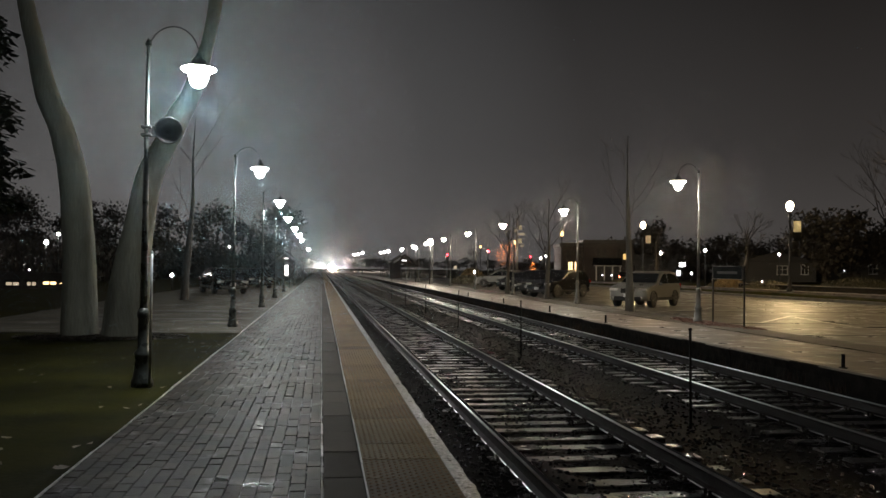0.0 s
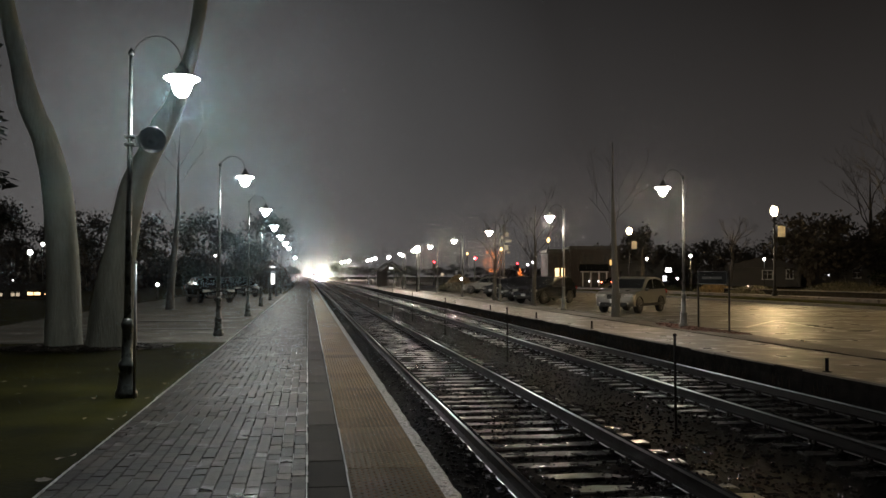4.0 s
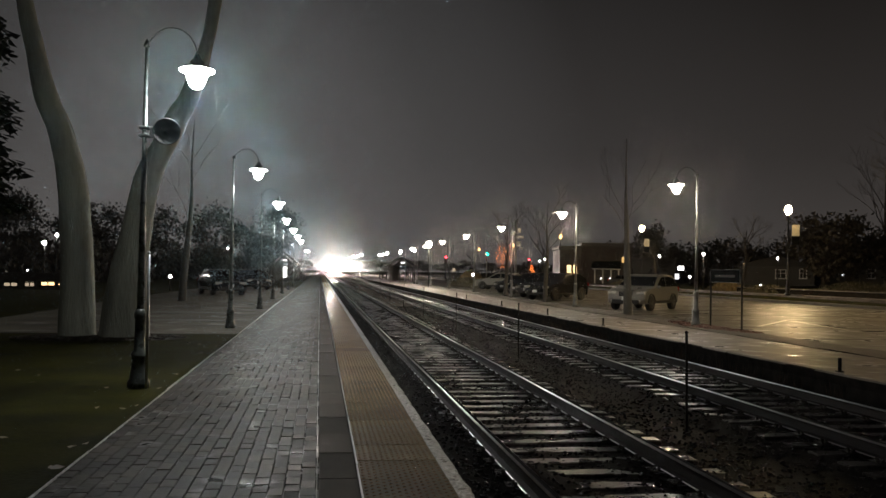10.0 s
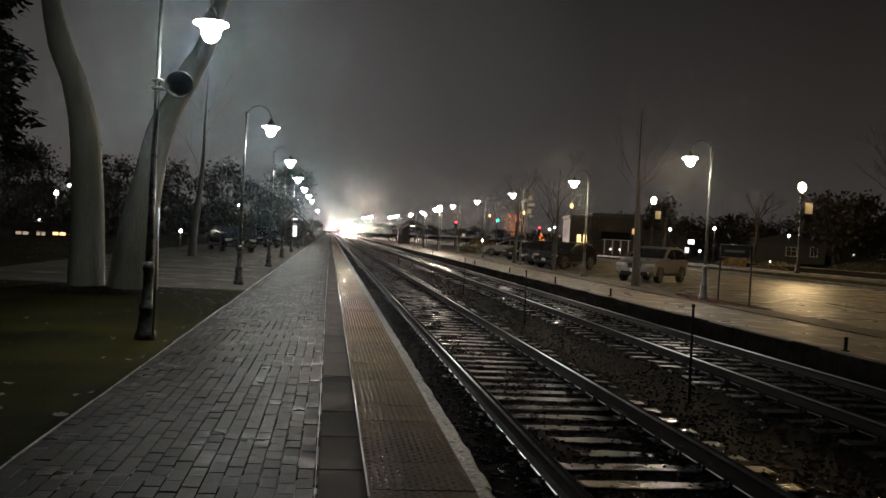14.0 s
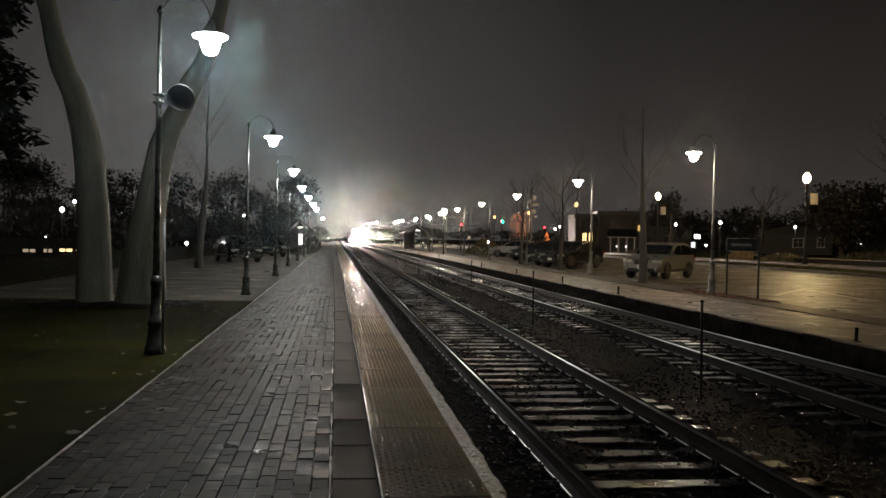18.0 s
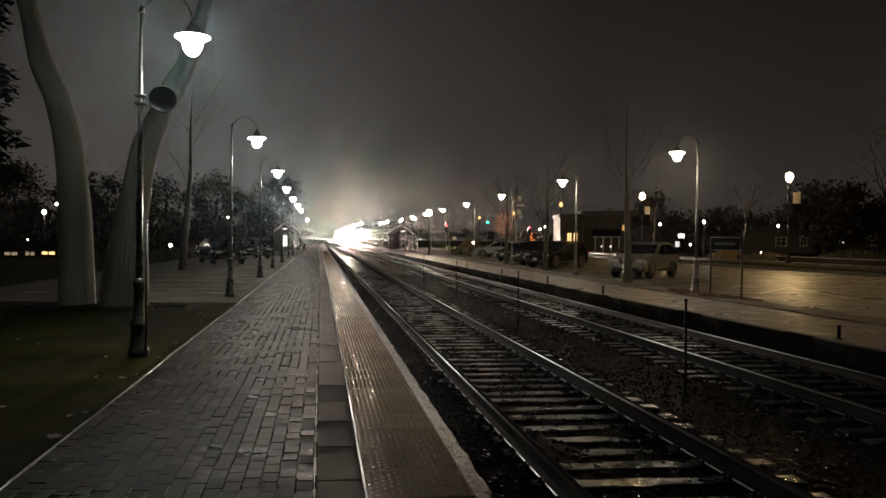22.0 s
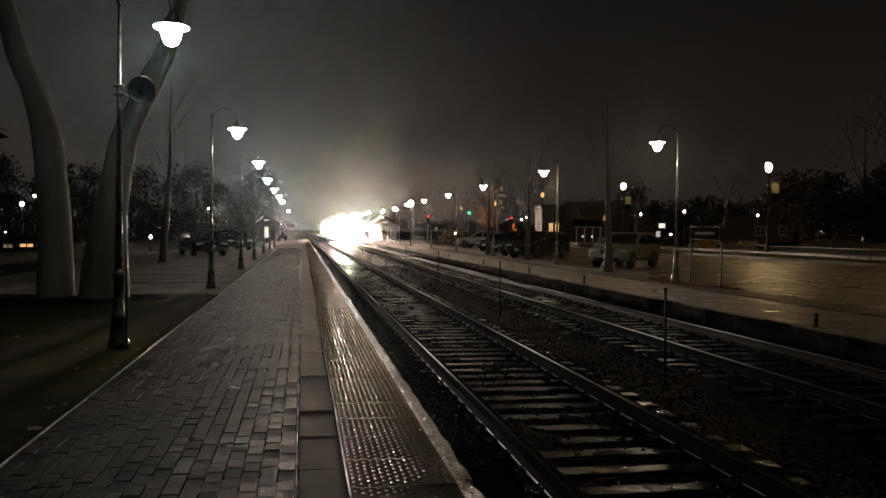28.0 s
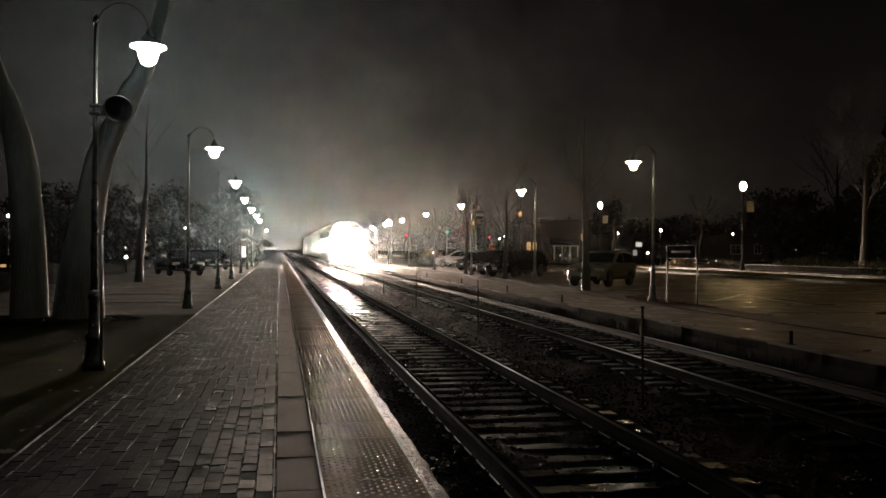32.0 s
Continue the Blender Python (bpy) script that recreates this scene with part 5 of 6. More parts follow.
# drizzle round the cab, lit by its lamps, added this wide to make their glare
DROP = droplet("drizzle_drop", back=0.08)
dr = np.random.RandomState(9)
CLOSE, WIDE = 42000, 1050000
near = ball(dr, CLOSE) * np.array([0.85, 0.6, 0.85])
near[:, 1] = -np.abs(near[:, 1])
near *= 0.3 + 2.1 * np.abs(dr.normal(size=(CLOSE, 1)))
ahead = 5 + np.minimum(dr.exponential(15.0, WIDE), 40 * dr.rand(WIDE))
wide, turn = 19.0 * np.sqrt(-2 * np.log(1 - dr.rand(WIDE))), dr.uniform(0, 6.2832, WIDE)
far = np.stack([wide * np.cos(turn), -ahead, wide * np.sin(turn)], 1)
dq = np.concatenate([near, far]) + np.array([0, -0.6, 1.75])
dq[:, 2] = np.where(dq[:, 2] < 0.3, 0.6 - dq[:, 2], dq[:, 2])
ds = np.concatenate([dr.uniform(0.012, 0.02, CLOSE), dr.uniform(0.0085, 0.0105, WIDE)])
drizzle = tagged(mist("drizzle", dq, ds, DROP, 10, 0.35), "fine drizzle added round the cab to make the headlights' glare", "rain", kind="stuff")
# cars on the road behind the shops' forecourt
road_car = car("sedan", pose(36, 106, 0.0), GREY_PAINT, "grey saloon car driving with lit headlights", "sedan", True)
tail_car = car("sedan", pose(40, 108, 0.0), DARK_PAINT, "dark saloon car waiting with lit tail lamps", "sedan", False)
for o in tail_car.children:
    if o.name.startswith("tail_light"):
        o.data.materials[0] = CAR_TAIL

# ---- far lamps: glowing heads on posts ----
def far_lamp(x, y, z, globe, label, r=0.16):
    t = thing("far_street_lamp", pose(x, y, 0), label, "street lamp", "far street lamps")
    bm = B()
    tube(bm, [(0, 0, -0.3), (0, 0, z - r)], [0.07, 0.045], 6)
    part("post", bm, IRON, t)
    bm = B()
    lathe(bm, [(r * 0.5, z - r), (r, z - r * 0.4), (r, z + r * 0.2), (r * 0.5, z + r)], 8)
    part("globe", bm, globe, t)
    bm = B()
    lathe(bm, [(r * 0.6, z + r), (r * 0.5, z + r * 1.3), (0.0, z + r * 1.5)], 8)
    part("cap", bm, IRON, t)


far_lamp(-17.62, 60.0, 2.92, LAMP_FAR, "pale street lamp beyond the lawn", 0.14)
far_lamp(-21.08, 75.0, 3.95, LAMP_FAR, "pale street lamp beyond the lawn", 0.12)
far_lamp(-9.72, 60.0, 0.88, LAMP_FAR, "low garden lamp on the lawn", 0.10)
far_lamp(-22.37, 90.0, 2.19, LAMP_FAR, "far pale lit street lamp", 0.12)
far_lamp(-29.62, 90.0, 1.59, LAMP_FAR, "far pale lit street lamp", 0.12)
far_lamp(-27.90, 90.0, 1.02, LAMP_FAR, "far pale lit street lamp", 0.12)
far_lamp(-10.73, 130.0, 2.52, LAMP_FAR, "far pale lit street lamp", 0.14)
far_lamp(-11.12, 110.0, 3.90, LAMP_FAR, "far pale lit street lamp", 0.10)
far_lamp(10.28, 84.0, 4.07, LAMP_WARM, "bright lamp by the far platform", 0.26)
far_lamp(10.63, 100.0, 3.84, LAMP_FAR, "far platform lamp on a slim post", 0.14)
far_lamp(11.20, 125.0, 4.08, LAMP_FAR, "far platform lamp on a slim post", 0.14)
far_lamp(11.24, 150.0, 4.47, LAMP_FAR, "far platform lamp on a slim post", 0.20)
far_lamp(10.92, 155.0, 4.36, LAMP_FAR, "far platform lamp on a slim post", 0.20)
far_lamp(10.99, 165.0, 4.43, LAMP_FAR, "far platform lamp on a slim post", 0.20)
far_lamp(9.58, 210.0, 5.17, LAMP_FAR, "far platform lamp on a slim post", 0.24)
far_lamp(9.48, 230.0, 5.22, LAMP_FAR, "far platform lamp on a slim post", 0.24)
far_lamp(9.20, 250.0, 5.37, LAMP_FAR, "far platform lamp on a slim post", 0.24)
far_lamp(43.67, 110.0, 3.94, LAMP_FAR, "far pale lit street lamp", 0.17)
far_lamp(31.63, 70.0, 3.29, LAMP_FAR, "far pale lit street lamp", 0.12)
far_lamp(49.13, 90.0, 3.52, LAMP_FAR, "far pale lit street lamp", 0.12)
far_lamp(59.68, 90.0, 3.74, LAMP_FAR, "far pale lit street lamp", 0.14)
far_lamp(42.44, 130.0, 4.25, LAMP_FAR, "far pale lit street lamp", 0.16)
far_lamp(41.22, 150.0, 3.87, LAMP_FAR, "far pale lit street lamp", 0.20)
far_lamp(37.79, 150.0, 3.62, LAMP_FAR, "far pale lit street lamp", 0.14)
far_lamp(38.69, 150.0, 4.02, LAMP_FAR, "far pale lit street lamp", 0.14)
far_lamp(41.04, 100.0, 1.26, LAMP_FAR, "low pale lamp by the car park", 0.10)
far_lamp(39.58, 105.0, 1.35, LAMP_FAR, "low pale lamp by the car park", 0.10)
far_lamp(19.18, 110.0, 1.20, LAMP_FAR, "low pale lamp by the verge", 0.16)
far_lamp(36.70, 70.0, 0.75, LAMP_FAR, "low lit garden lamp", 0.09)
far_lamp(43.50, 100.0, 1.36, LAMP_FAR, "bright low lamp by the shops", 0.13)


# ---- station shelters ----
def shelter(name, m, w, d, h, lit, label):
    t = thing(name, m, label, "shelter")
    for x in (-w / 2, w / 2):
        for y in (-d / 2, 0, d / 2):
            bm = B()
            box(bm, x, y, h / 2, 0.16, 0.16, h, 0.02)
            part("post", bm, IRON, t)
    bm = B()
    prism(bm, [(-w / 2 - 0.7, h - 0.1), (0, h + 1.25), (w / 2 + 0.7, h - 0.1), (w / 2 + 0.6, h - 0.22), (0, h + 1.05), (-w / 2 - 0.6, h - 0.22)], -d / 2 - 0.6, d / 2 + 0.6)
    part("roof", bm, ROOFING, t, "wet pitched roof")
    bm = B()
    prism(bm, [(-w / 2, h - 0.2), (w / 2, h - 0.2), (0, h + 0.95)], -d / 2 - 0.1, -d / 2 + 0.05)
    part("gable", bm, BRICK_WALL, t)
    bm = B()
    box(bm, -w / 4, d / 2, h / 2, w / 2, 0.1, h - 0.1)
    part("back_wall", bm, BRICK_WALL, t)
    bm = B()
    box(bm, 0, -d / 2 - 0.16, h + 0.3, 0.6, 0.06, 0.14)
    part("gable_light", bm, LIT_SIGN, t, "lit gable lamp")
    if lit:
        bm = B()
        box(bm, 0, 0, h - 0.2, 0.25, d * 0.3, 0.05)
        part("ceiling_light", bm, WIN_WHITE, t)
    return t


shelter("shelter", pose(11.5, 127, 0.0), 2.9, 6, 2.35, True, "open station shelter with a pitched roof and lit gable")
shelter("shelter", pose(-4.0, 104, 0.0), 2.0, 5, 2.2, True, "open station shelter on the near side, lit inside")
lit_board = thing("lit_board", pose(-3.9, 101.0, 0), "bright lit advertising board by the shelter", "sign")
bm = B()
box(bm, 0, 0, 1.15, 0.42, 0.12, 1.2, 0.02)
part("face", bm, LIT_SIGN, lit_board)
bm = B()
box(bm, 0, 0.03, 0.25, 0.5, 0.1, 0.52, 0.02)
part("plinth", bm, IRON, lit_board)

# ---- buildings ----
def house(name, m, w, d, h, wall, label, windows, roof=True, category="house"):
    """Front wall faces -y; windows: (x, z, width, height, material)."""
    t = thing(name, m, label, category, "buildings beyond the car park")
    bm = B()
    box(bm, 0, d / 2, h / 2, w, d, h)
    part("wall", bm, wall, t)
    if roof:
        bm = B()
        prism(bm, [(-w / 2 - 0.4, h - 0.1), (w / 2 + 0.4, h - 0.1), (0, h + w * 0.14)], -0.4, d + 0.4)
        part("roof", bm, ROOFING, t)
    else:
        bm = B()
        box(bm, 0, d / 2, h + 0.15, w + 0.3, d + 0.3, 0.5, 0.03)
        part("cornice", bm, ROOFING, t)
    for x, z, a, b, mm in windows:
        bm = B()
        box(bm, x, -0.02, z, a, 0.05, b)
        w_ = part("window", bm, mm, t)
        bm = B()
        for dx, dz, sx, sz in ((0, b / 2, a + 0.16, 0.09), (0, -b / 2, a + 0.2, 0.1), (a / 2, 0, 0.09, b), (-a / 2, 0, 0.09, b), (0, 0, 0.06, b), (0, 0.1, a, 0.05)):
            box(bm, x + dx, -0.05, z + dz, sx, 0.07, sz)
        part("frame", bm, IRON if category == "building" else WHITE_PAINT, w_)
    return t


store = house("shop_building", pose(37.3, 112, 0.1, 0, 0, -12), 6.4, 10, 5.1, BRICK_WALL, "two-storey brick shop with a dark awning", [(-1.1, 1.1, 0.6, 1.7, DARK_PANE), (0.0, 1.1, 0.6, 1.7, DARK_PANE), (1.0, 1.1, 0.6, 1.7, DARK_PANE), (-1.3, 3.85, 0.42, 1.0, DARK_PANE), (-0.55, 3.85, 0.42, 1.0, DARK_PANE), (1.4, 3.85, 0.5, 1.0, DARK_PANE), (2.3, 3.85, 0.5, 1.0, DARK_PANE)], False, "building")
bm = B()
prism(bm, [(-2.1, 2.05), (1.7, 2.05), (1.6, 3.1), (-2.0, 3.1)], -1.0, -0.06)
part("awning", bm, SIGN_FACE, store, "dark cloth awning")
bm = B()
box(bm, -0.2, -1.03, 2.07, 3.7, 0.05, 0.09)
part("awning_edge", bm, WHITE_PAINT, store, "pale awning edge")
for x in (-1.6, -0.55, 0.5, 1.5):
    bm = B()
    box(bm, x, -0.14, 1.0, 0.14, 0.1, 2.0, 0.01)
    part("pilaster", bm, WHITE_PAINT, store, "pale shopfront pilaster")
for x in (-0.8, 0.4):
    bm = B()
    lathe(bm, [(0.09, 0.75), (0.1, 0.85), (0.06, 0.95)], 8)
    bmesh.ops.transform(bm, matrix=pose(x, -0.25, 0), verts=bm.verts)
    part("wall_lamp", bm, LIT_SIGN, store, "small lit lamp")
house("shop_building", pose(33.3, 114, 0.1, 0, 0, -10), 3.6, 10, 4.7, BRICK_WALL, "narrow brick shop with warm lit windows", [(-0.55, 1.75, 0.62, 1.7, WIN_WARM), (0.25, 1.75, 0.55, 1.7, WIN_WARM), (0.85, 1.2, 0.4, 1.2, DARK_PANE), (-0.8, 3.5, 0.6, 1.1, DARK_PANE), (0.6, 3.5, 0.6, 1.1, DARK_PANE)], False, "building")
house("shop_building", pose(46.0, 122, 0.1, 0, 0, -20), 9, 10, 3.4, SIDING, "low dark shop with lit white signs", [(-2, 1.5, 1.5, 1.5, DARK_PANE), (1.5, 1.5, 1.5, 1.5, DARK_PANE)], False, "building")
house("house", pose(56.5, 104, 0.4, 0, 0, -28), 9, 8, 2.5, SIDING, "dark one-storey house with one white window frame", [(0.6, 1.45, 1.2, 1.1, DARK_PANE), (3.2, 1.55, 0.8, 1.2, DARK_PANE)])
house("house", pose(69, 106, 0.4, 0, 0, -32), 9, 9, 2.6, SIDING, "dark house with one dim window", [(-2.0, 1.7, 0.6, 0.8, WIN_WHITE), (1.5, 1.7, 0.9, 1.2, DARK_PANE)])
# added wall whose glowing panes stand in for lit wet road between trunks
house("lit_road_panes", pose(-18.2, 58, -0.15), 7.5, 0.35, 0.75, SIDING, "low dark wall with glowing panes that stand in for lit wet road", [(-0.75, 0.43, 0.85, 0.34, PANE_DIM), (0.37, 0.44, 0.62, 0.36, PANE_DIM), (1.45, 0.49, 0.85, 0.32, WIN_WARM), (2.2, 0.45, 0.4, 0.14, WIN_WARM)], False, "building")


# ---- dark woods that close the view ----
def woods(name, spots, label, seed, material):
    """spots: (x, y, height, width); each tree a ragged cloud of twigs over a thin trunk."""
    r = np.random.RandomState(seed)
    qs, ss = [], []
    for x, y, h, w in spots:
        n = int(1900 * h / 8)
        lobes = ball(r, 14) * np.array([w * 0.42, w * 0.42, h * 0.30]) + np.array([0, 0, h * 0.60])
        pick = lobes[r.randint(0, 14, n)] + r.normal(size=(n, 3)) * np.array([w * 0.13, w * 0.13, h * 0.07])
        stem = np.stack([r.normal(size=200) * 0.12, r.normal(size=200) * 0.12, r.rand(200) * h * 0.6], 1)
        q = np.concatenate([pick, stem]) + np.array([x, y, 0])
        q[:, 2] = np.maximum(q[:, 2], 0.05)
        qs.append(q)
        ss.append(r.uniform(0.10, 0.34, len(q)))
    return tagged(mist(name, np.concatenate(qs), np.concatenate(ss), material, seed + 1), label, "trees", kind="stuff")


wr = random.Random(5)
# this tall row is added to darken the sky on the left
woods("dark_wood", [(-8 - 5.5 * k + wr.uniform(-1.5, 1.5), 150 + wr.uniform(-8, 12), wr.uniform(9, 13), wr.uniform(7, 9)) for k in range(13)], "tall dark trees added to darken the sky behind the lawn", 79, TWIGS)
woods("dark_wood", [(44 + 3.4 * k + wr.uniform(-1, 1), 128 - 0.7 * k + wr.uniform(-6, 6), wr.uniform(5.5, 8.5) + 0.18 * k, wr.uniform(5, 7)) for k in range(22)], "dark leafless trees behind the houses", 71, TWIGS)
woods("dark_wood", [(52 + 3.0 * k + wr.uniform(-1, 1), 86 - 2.2 * k + wr.uniform(-3, 3), wr.uniform(7, 9) + 0.6 * k, wr.uniform(5, 7)) for k in range(9)], "dark trees beyond the car park", 73, TWIGS)
woods("dark_wood", [(-16 - 4.0 * k + wr.uniform(-1, 1), 112 - 3 * k + wr.uniform(-5, 5), wr.uniform(3, 5.5), wr.uniform(5, 7)) for k in range(16)], "dark trees behind the lawn", 75, TWIGS)
woods("dark_wood", [(-60 + 7.0 * k + wr.uniform(-2, 2), 690 + wr.uniform(-30, 30), wr.uniform(7, 12), 12) for k in range(44) if abs(-60 + 7.0 * k - 5) > 12], "dark far trees on the horizon", 77, TWIGS)

# lit signs on posts
def lit_sign(x, y, z, w, h, mm, label):
    t = thing("lit_sign", pose(x, y, 0, 0, 0, -18), label, "sign", "lit shop signs")
    bm = B()
    tube(bm, [(0, 0, -0.2), (0, 0, z - h / 2)], 0.05, 6)
    part("post", bm, IRON, t)
    bm = B()
    box(bm, 0, 0, z, w, 0.15, h, 0.02)
    part("panel", bm, mm, t)
    bm = B()
    for dx, dz, sx, sz in ((0, h / 2 + 0.02, w + 0.1, 0.05), (0, -h / 2 - 0.02, w + 0.1, 0.05), (w / 2 + 0.02, 0, 0.05, h + 0.1), (-w / 2 - 0.02, 0, 0.05, h + 0.1)):
        box(bm, dx, 0, dz + z, sx, 0.18, sz)
    part("frame", bm, IRON, t)


lit_sign(46.6, 110, 2.45, 0.8, 0.6, LIT_SIGN, "bright white lit sign on a post")
lit_sign(46.5, 111, 1.35, 0.55, 0.75, WIN_WHITE, "white lit panel on a post")
lit_sign(17.9, 118, 1.75, 0.4, 0.45, PANE_DIM, "white notice panel on a post")
lit_sign(39.2, 111, 3.4, 0.5, 0.75, glow("amber_lit_sign", (1.0, 0.6, 0.2), 0.7), "amber lit sign on a post")

# ---- traffic signals ----
def signal(x, y, z, m_lens, label, two=False):
    t = thing("traffic_signal", pose(x, y, 0), label, "traffic signal", "traffic signals at the crossing")
    bm = B()
    tube(bm, [(0, 0.1, -0.3), (0, 0.1, z + 0.6)], 0.06, 8)
    part("mast", bm, GALV, t)
    bm = B()
    box(bm, 0, 0, z, 0.4, 0.2, 1.15, 0.03)
    part("housing", bm, IRON, t)
    for k, dz in enumerate((0.36, 0.0, -0.36)):
        bm = B()
        lathe(bm, [(0.16, 0), (0.16, 0.16), (0.15, 0.16), (0.15, 0.02)], 12)
        bmesh.ops.transform(bm, matrix=pose(0, -0.1, z + dz, 90, 0, 0), verts=bm.verts)
        part("visor", bm, IRON, t)
    bm = B()
    lathe(bm, [(0.15, 0), (0.1, 0.03), (0, 0.04)], 12)
    bmesh.ops.transform(bm, matrix=pose(0, -0.13, z + (0.36 if m_lens is SIG_RED else -0.36), 90, 0, 0), verts=bm.verts)
    part("lens", bm, m_lens, t)
    if two:
        bm = B()
        lathe(bm, [(0.15, 0), (0.1, 0.03), (0, 0.04)], 12)
        bmesh.ops.transform(bm, matrix=pose(0, -0.13, z - 0.36, 90, 0, 0), verts=bm.verts)
        part("lens", bm, m_lens, t)
    return t


signal(17.05, 120, 3.1, SIG_RED, "crossing signal showing red")
signal(31.1, 130, 3.15, SIG_RED, "traffic signal showing red")
# turning signal head with one red and one green lens
sig = thing("signal_mast", pose(22.6, 119, 0), "signal mast with a red and green lamp head", "signal")
bm = B()
tube(bm, [(0, 0.25, -0.3), (0, 0.25, 4.5)], 0.07, 8)
part("mast", bm, GALV, sig)
bm = B()
tube(bm, [(0, 0.25, 4.42), (0, 0.0, 4.42)], 0.04, 6)
part("bracket", bm, GALV, sig)
head = child("signal_head", None, sig, pose(0, 0, 4.0))
bm = B()
box(bm, 0, 0, 0, 0.3, 0.24, 0.6, 0.03)
part("housing", bm, IRON, head)
for s, mm in ((-1, SIG_GREEN), (1, SIG_RED)):
    bm = B()
    lathe(bm, [(0.2, 0), (0.15, 0.04), (0.0, 0.06)], 14)
    bmesh.ops.transform(bm, matrix=pose(0, s * 0.12, 0.0, 90 if s < 0 else -90, 0, 0), verts=bm.verts)
    part("lens", bm, mm, head)

# ---- tree with orange string lights ----
fairy_tree = bare_tree("tree", 30.1, 142, 0.2, 7.0, 0.16, 77, BARK_DARK, "small leafless tree wound with orange string lights", (0, 0), 3)
fv, ff = [], []
for k in range(1500):
    a, u = rng.uniform(0, 6.28), rng.random()
    rad = 1.9 * math.sin(math.pi * (0.15 + 0.75 * u)) ** 0.6 * rng.random() ** 0.5
    x, y, z, s = rad * math.cos(a), rad * math.sin(a), 2.1 + 3.7 * u, 0.024
    if noise.noise((x * 1.6, y * 1.6, z * 1.3)) + 0.7 * noise.noise((x * 4, y * 4, z * 4)) < 0.2:
        continue
    i = len(fv)
    fv += [(x - s, y, z), (x, y - s, z), (x + s, y, z), (x, y + s, z), (x, y, z + s), (x, y, z - s)]
    ff += [(i, i + 1, i + 4), (i + 1, i + 2, i + 4), (i + 2, i + 3, i + 4), (i + 3, i, i + 4), (i + 1, i, i + 5), (i + 2, i + 1, i + 5), (i + 3, i + 2, i + 5), (i, i + 3, i + 5)]
ob = raw("string_lights", fv, ff, FAIRY, fairy_tree)
tagged(ob, "orange string lights", kind="stuff")

# wreath of amber lights on the signal post
wreath = thing("lit_decoration", pose(31.4, 129.4, 0), "small cluster of amber lights on a slim post", "decoration")
bm = B()
tube(bm, [(0, 0, -0.2), (0, 0, 1.6)], 0.04, 6)
part("post", bm, IRON, wreath)
for k in range(16):
    u = rng.random()
    bm = B()
    bmesh.ops.create_icosphere(bm, subdivisions=1, radius=0.05, matrix=pose((1 - u) * rng.uniform(-0.55, 0.55), 0, 1.6 + 1.1 * u))
    part("bulb", bm, FAIRY, wreath)
bm = B()
tube(bm, [(-0.55, 0.04, 1.6), (0.0, 0.04, 2.7), (0.55, 0.04, 1.6)], 0.02, 5)
part("frame", bm, IRON, wreath)

# ---- utility pole with crossing equipment ----
up = thing("utility_pole", pose(20.1, 90, 0), "tall pole hung with pale signs and lamps", "pole")
bm = B()
tube(bm, [(0, 0, -0.3), (0, 0, 6.9)], [0.12, 0.09], 10)
part("pole", bm, GALV, up)
for dx, dz, w, h in ((0.3, 5.9, 0.35, 0.5), (0.45, 5.2, 0.7, 0.22), (0.25, 4.5, 0.4, 0.5), (-0.2, 5.6, 0.25, 0.35), (0.5, 4.0, 0.35, 0.2)):
    bm = B()
    box(bm, dx, -0.16, dz, w, 0.04, h, 0.01)
    part("sign_plate", bm, WHITE_PAINT, up)
for dz in (6.4, 5.4, 4.7):
    bm = B()
    tube(bm, [(-0.5, 0, dz), (0.7, 0, dz)], 0.03, 6)
    part("crossarm", bm, GALV, up)

# ---- hedges and dry grasses ----
def clump(name, x, y, z, sx, sy, h, count, material, label, blade=0.5, category="hedge"):
    vs, fs = [], []
    r = random.Random(int(x * 7 + y))
    for k in range(count):
        a, q = r.uniform(0, 6.28), r.random() ** 0.5
        px, py = sx * q * math.cos(a), sy * q * math.sin(a)
        hh = h * (1 - 0.55 * q * q) * r.uniform(0.25, 1.0)
        s = blade * r.uniform(0.6, 1.3)
        b = r.uniform(0, 6.28)
        i = len(vs)
        vs += [(px - s * math.cos(b) * 0.3, py - s * math.sin(b) * 0.3, max(0, hh - s)), (px + s * math.cos(b) * 0.3, py + s * math.sin(b) * 0.3, max(0, hh - s * 0.7)), (px + r.uniform(-s, s) * 0.7, py + r.uniform(-s, s) * 0.7, hh)]
        fs.append((i, i + 1, i + 2))
    ob = raw(name, vs, fs, material)
    ob.location = (x, y, z)
    return tagged(ob, label, category, kind="stuff")


for k, (x, y, sx, sy, h) in enumerate(((33, 62, 1.6, 3, 1.1), (33.4, 70, 1.4, 3, 0.9), (34.5, 44, 2.5, 3, 1.3), (36.5, 50, 2, 3, 1.2), (33.5, 92, 2, 5, 1.2), (20.5, 100, 3, 6, 1.3), (15.5, 92, 1.5, 8, 1.1), (43, 66, 3, 4, 1.4))):
    clump("hedge", x, y, LAWN_Z - 0.3, sx, sy, h, 2600, HEDGE, "dark leafless hedge", 0.22)
clump("ornamental_grass", 32.6, 67.5, LAWN_Z, 1.2, 1.2, 1.0, 900, DRY_GRASS, "tuft of dry ornamental grass", 0.35, "grass")
clump("ornamental_grass", 20.4, 119, 0.0, 1.6, 1.6, 2.0, 1200, DRY_GRASS, "pale tuft of dry ornamental grass", 0.4, "grass")
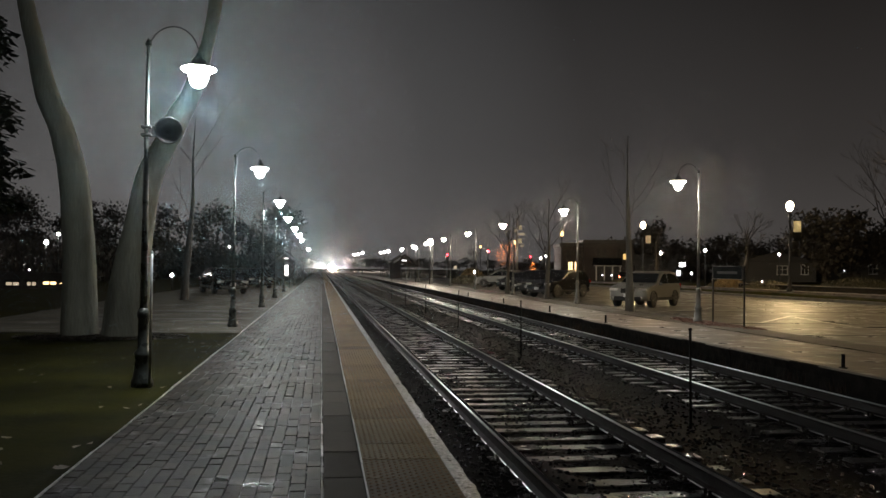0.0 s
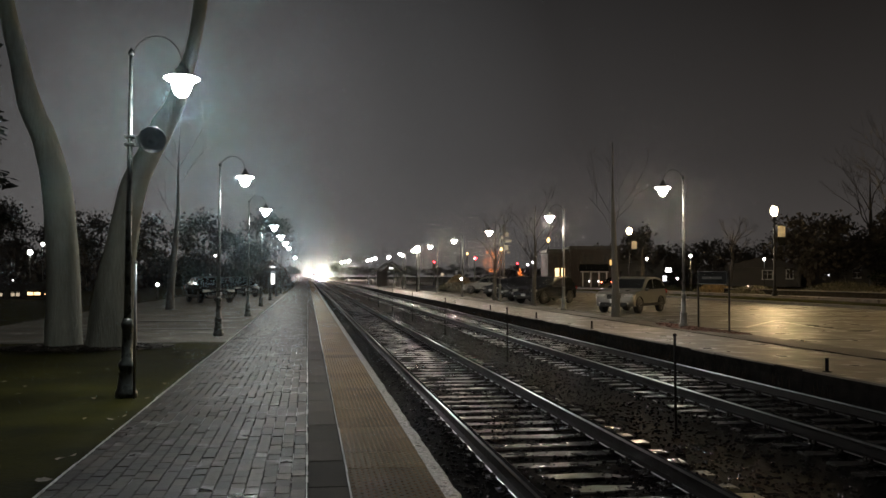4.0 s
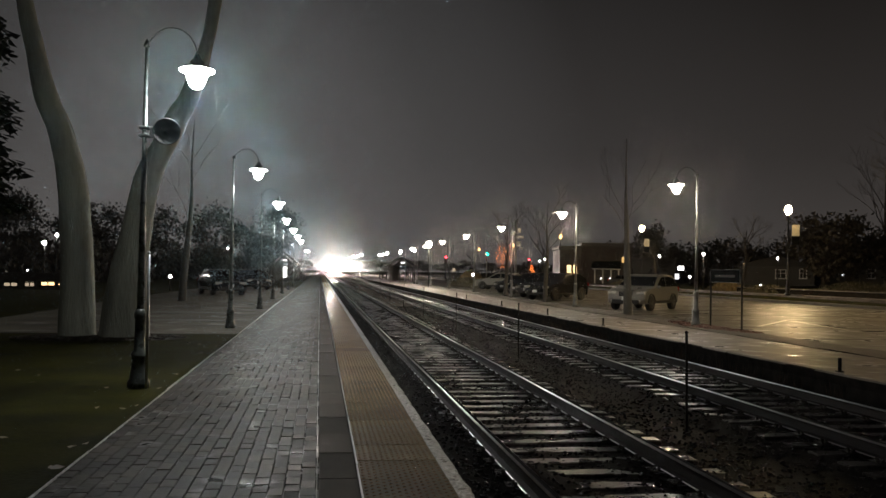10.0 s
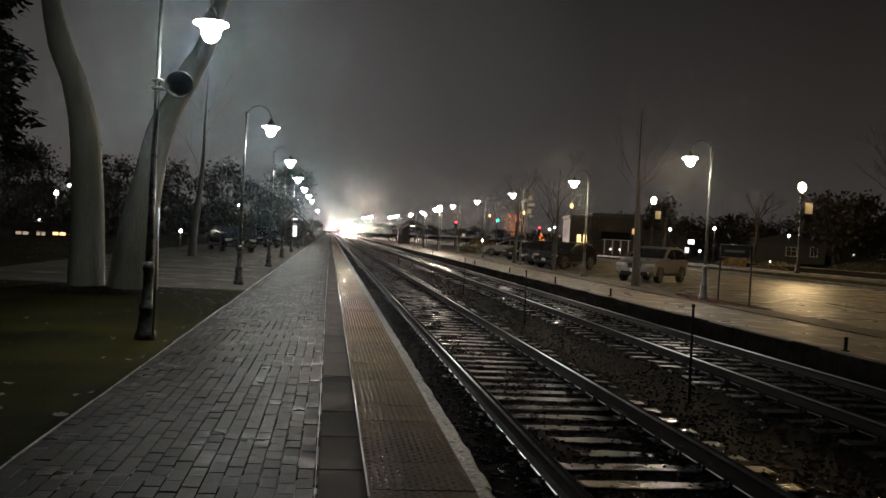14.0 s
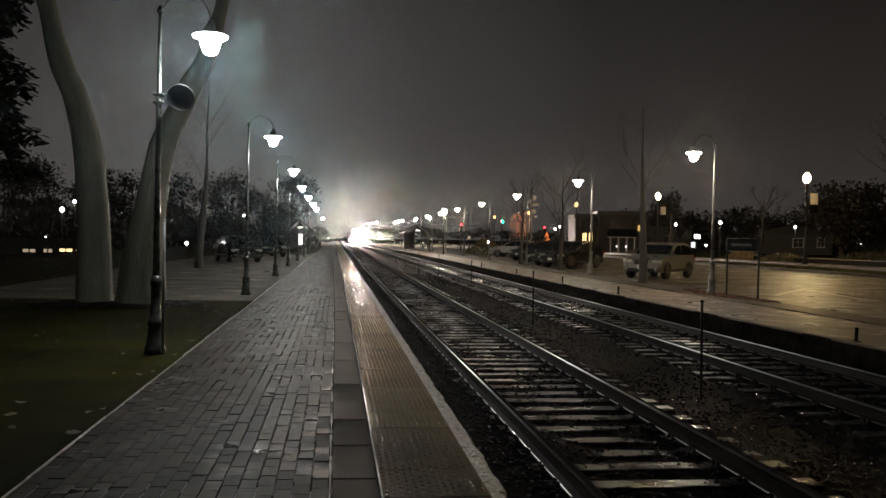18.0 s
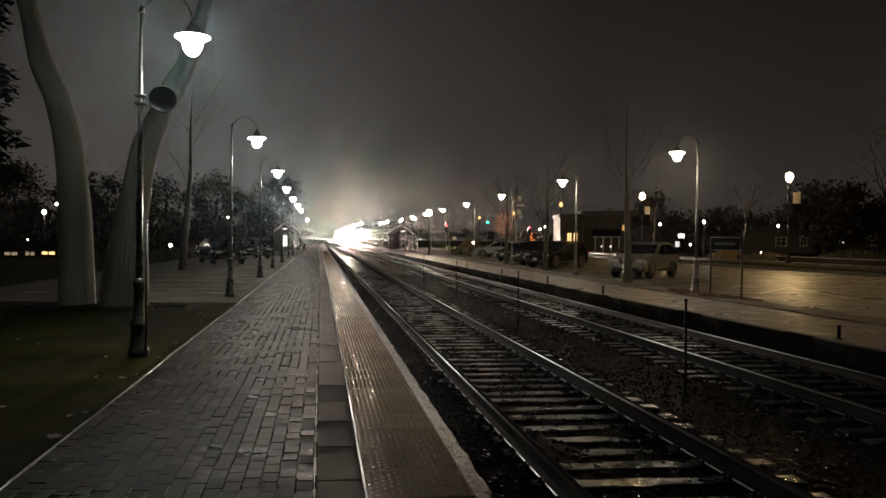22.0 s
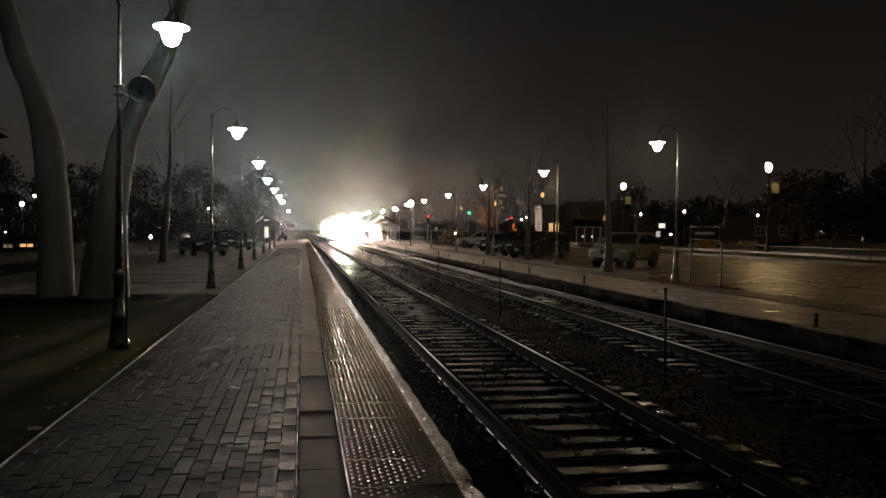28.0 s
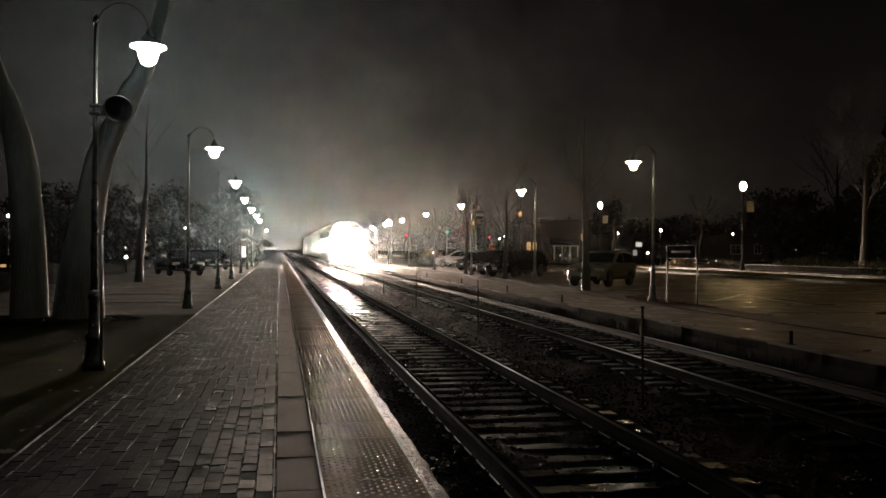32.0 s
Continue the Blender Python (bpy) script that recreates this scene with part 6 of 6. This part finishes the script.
for x, y, s in ((-30, 90, 14), (-48, 80, 16), (-14, 120, 12), (55, 180, 22), (85, 120, 20), (75, 150, 26), (-70, 110, 30), (95, 80, 20)):
    clump("far_thicket", x, y, -0.3, s, s * 0.5, 4.5, 3000, BARK_DARK, "far leafless thicket", 0.7, "thicket")

# ---- platform bricks, the nearest as single pieces ----
BW, BL, GAP = 0.1035, 0.206, 0.0065
COLS = 17
X0 = EDGE_L + 0.008


def brick_shape(w, l, c=0.0022, z0=-0.05):
    hw, hl = w / 2, l / 2
    v = [(-hw, -hl, z0), (hw, -hl, z0), (hw, hl, z0), (-hw, hl, z0), (-hw, -hl, -c), (hw, -hl, -c), (hw, hl, -c), (-hw, hl, -c), (-hw + c, -hl + c, 0), (hw - c, -hl + c, 0), (hw - c, hl - c, 0), (-hw + c, hl - c, 0)]
    f = [(8, 9, 10, 11)] + [(4 + k, 4 + (k + 1) % 4, 8 + (k + 1) % 4, 8 + k) for k in range(4)] + [(k, (k + 1) % 4, 4 + (k + 1) % 4, 4 + k) for k in range(4)]
    return v, f


br = random.Random(11)
bshape_v, bshape_f = brick_shape(BW - GAP, BL - GAP)
brick_me = bpy.data.meshes.new("brick")
brick_me.from_pydata(bshape_v, [], bshape_f)
brick_me.materials.append(BRICK)
NEAR0, NEAR1 = 5.3, 8.8
vs, fs = [], []
base_v = np.array(bshape_v)
for c in range(COLS):
    x = X0 + BW * (c + 0.5)
    y = -8 * BL * 5 + 3.0 + (0.5 * BL if c % 2 else 0) + br.uniform(-0.012, 0.012)
    while y < 70:
        z = br.gauss(0, 0.0017) + 0.006 * noise.noise((x * 1.1, y * 0.6, 2)) - 0.003
        tx, ty = br.gauss(0, 0.42), br.gauss(0, 0.8)
        if NEAR0 <= y <= NEAR1:
            child("brick", brick_me, platform, pose(x + br.uniform(-0.0015, 0.0015), y, z, tx, ty, br.gauss(0, 0.5)))
        else:
            q = base_v.copy()
            q[:, 2] += q[:, 1] * math.radians(tx) - q[:, 0] * math.radians(ty)
            q += np.array([x, y, z])
            i = len(vs)
            vs += q.tolist()
            fs += [tuple(a + i for a in f) for f in bshape_f[:5]]
        y += BL + br.uniform(-0.0015, 0.0015)
tagged(raw("bricks_beyond", vs, fs, BRICK_FAR, platform), "rows of wet grey-brown paving bricks", kind="stuff")
bm = B()
box(bm, (EDGE_L + BAND_X) / 2, 245, -0.014, BAND_X - EDGE_L, 350, 0.03)
part("brick_paving_beyond", bm, BRICK_FAR, platform)


def motions():
    rows = []
    for t in range(0, 33, 2):
        u = 32 - t
        rows.append((t, pose(FAR_TRACK, 88.0 + 12.0 * u + 0.08 * u * u, RAIL_Z)))
    walk(train, rows)
    walk(drizzle, rows)
    walk(tail_car, [(0, pose(36.9, 104.0, 0.0, 0, 0, -20)), (2.5, pose(36.7, 104.5, 0.0, 0, 0, -20)), (4.5, pose(41.5, 112.0, 0.0, 0, 0, -62)), (8, pose(68.0, 122.0, 0.0, 0, 0, -70)), (14, pose(120, 138, 0.0, 0, 0, -72)), (32, pose(280, 190, 0.0, 0, 0, -72))])
    walk(road_car, [(0, pose(28.0, 170.0, 0.0, 0, 0, 190)), (5.0, pose(31.8, 128.0, 0.0, 0, 0, 190)), (7, pose(34.3, 109.0, 0.0, 0, 0, 192)), (9, pose(34.2, 101.0, 0.0, 0, 0, 196)), (11, pose(38.0, 94.0, 0.0, 0, 0, 240)), (14, pose(60.0, 86.0, 0.0, 0, 0, 252)), (20, pose(120.0, 66.0, 0.0, 0, 0, 252)), (32, pose(240, 26, 0.0, 0, 0, 252))])
    walk(head, [(0, pose(0, 0, 4.0, 0, 0, 180)), (4.6, pose(0, 0, 4.0, 0, 0, 180)), (4.8, pose(0, 0, 4.0, 0, 0, 100)), (5.0, pose(0, 0, 4.0, 0, 0, 40)), (5.2, pose(0, 0, 4.0, 0, 0, 0)), (32, pose(0, 0, 4.0, 0, 0, 0))])


motions()
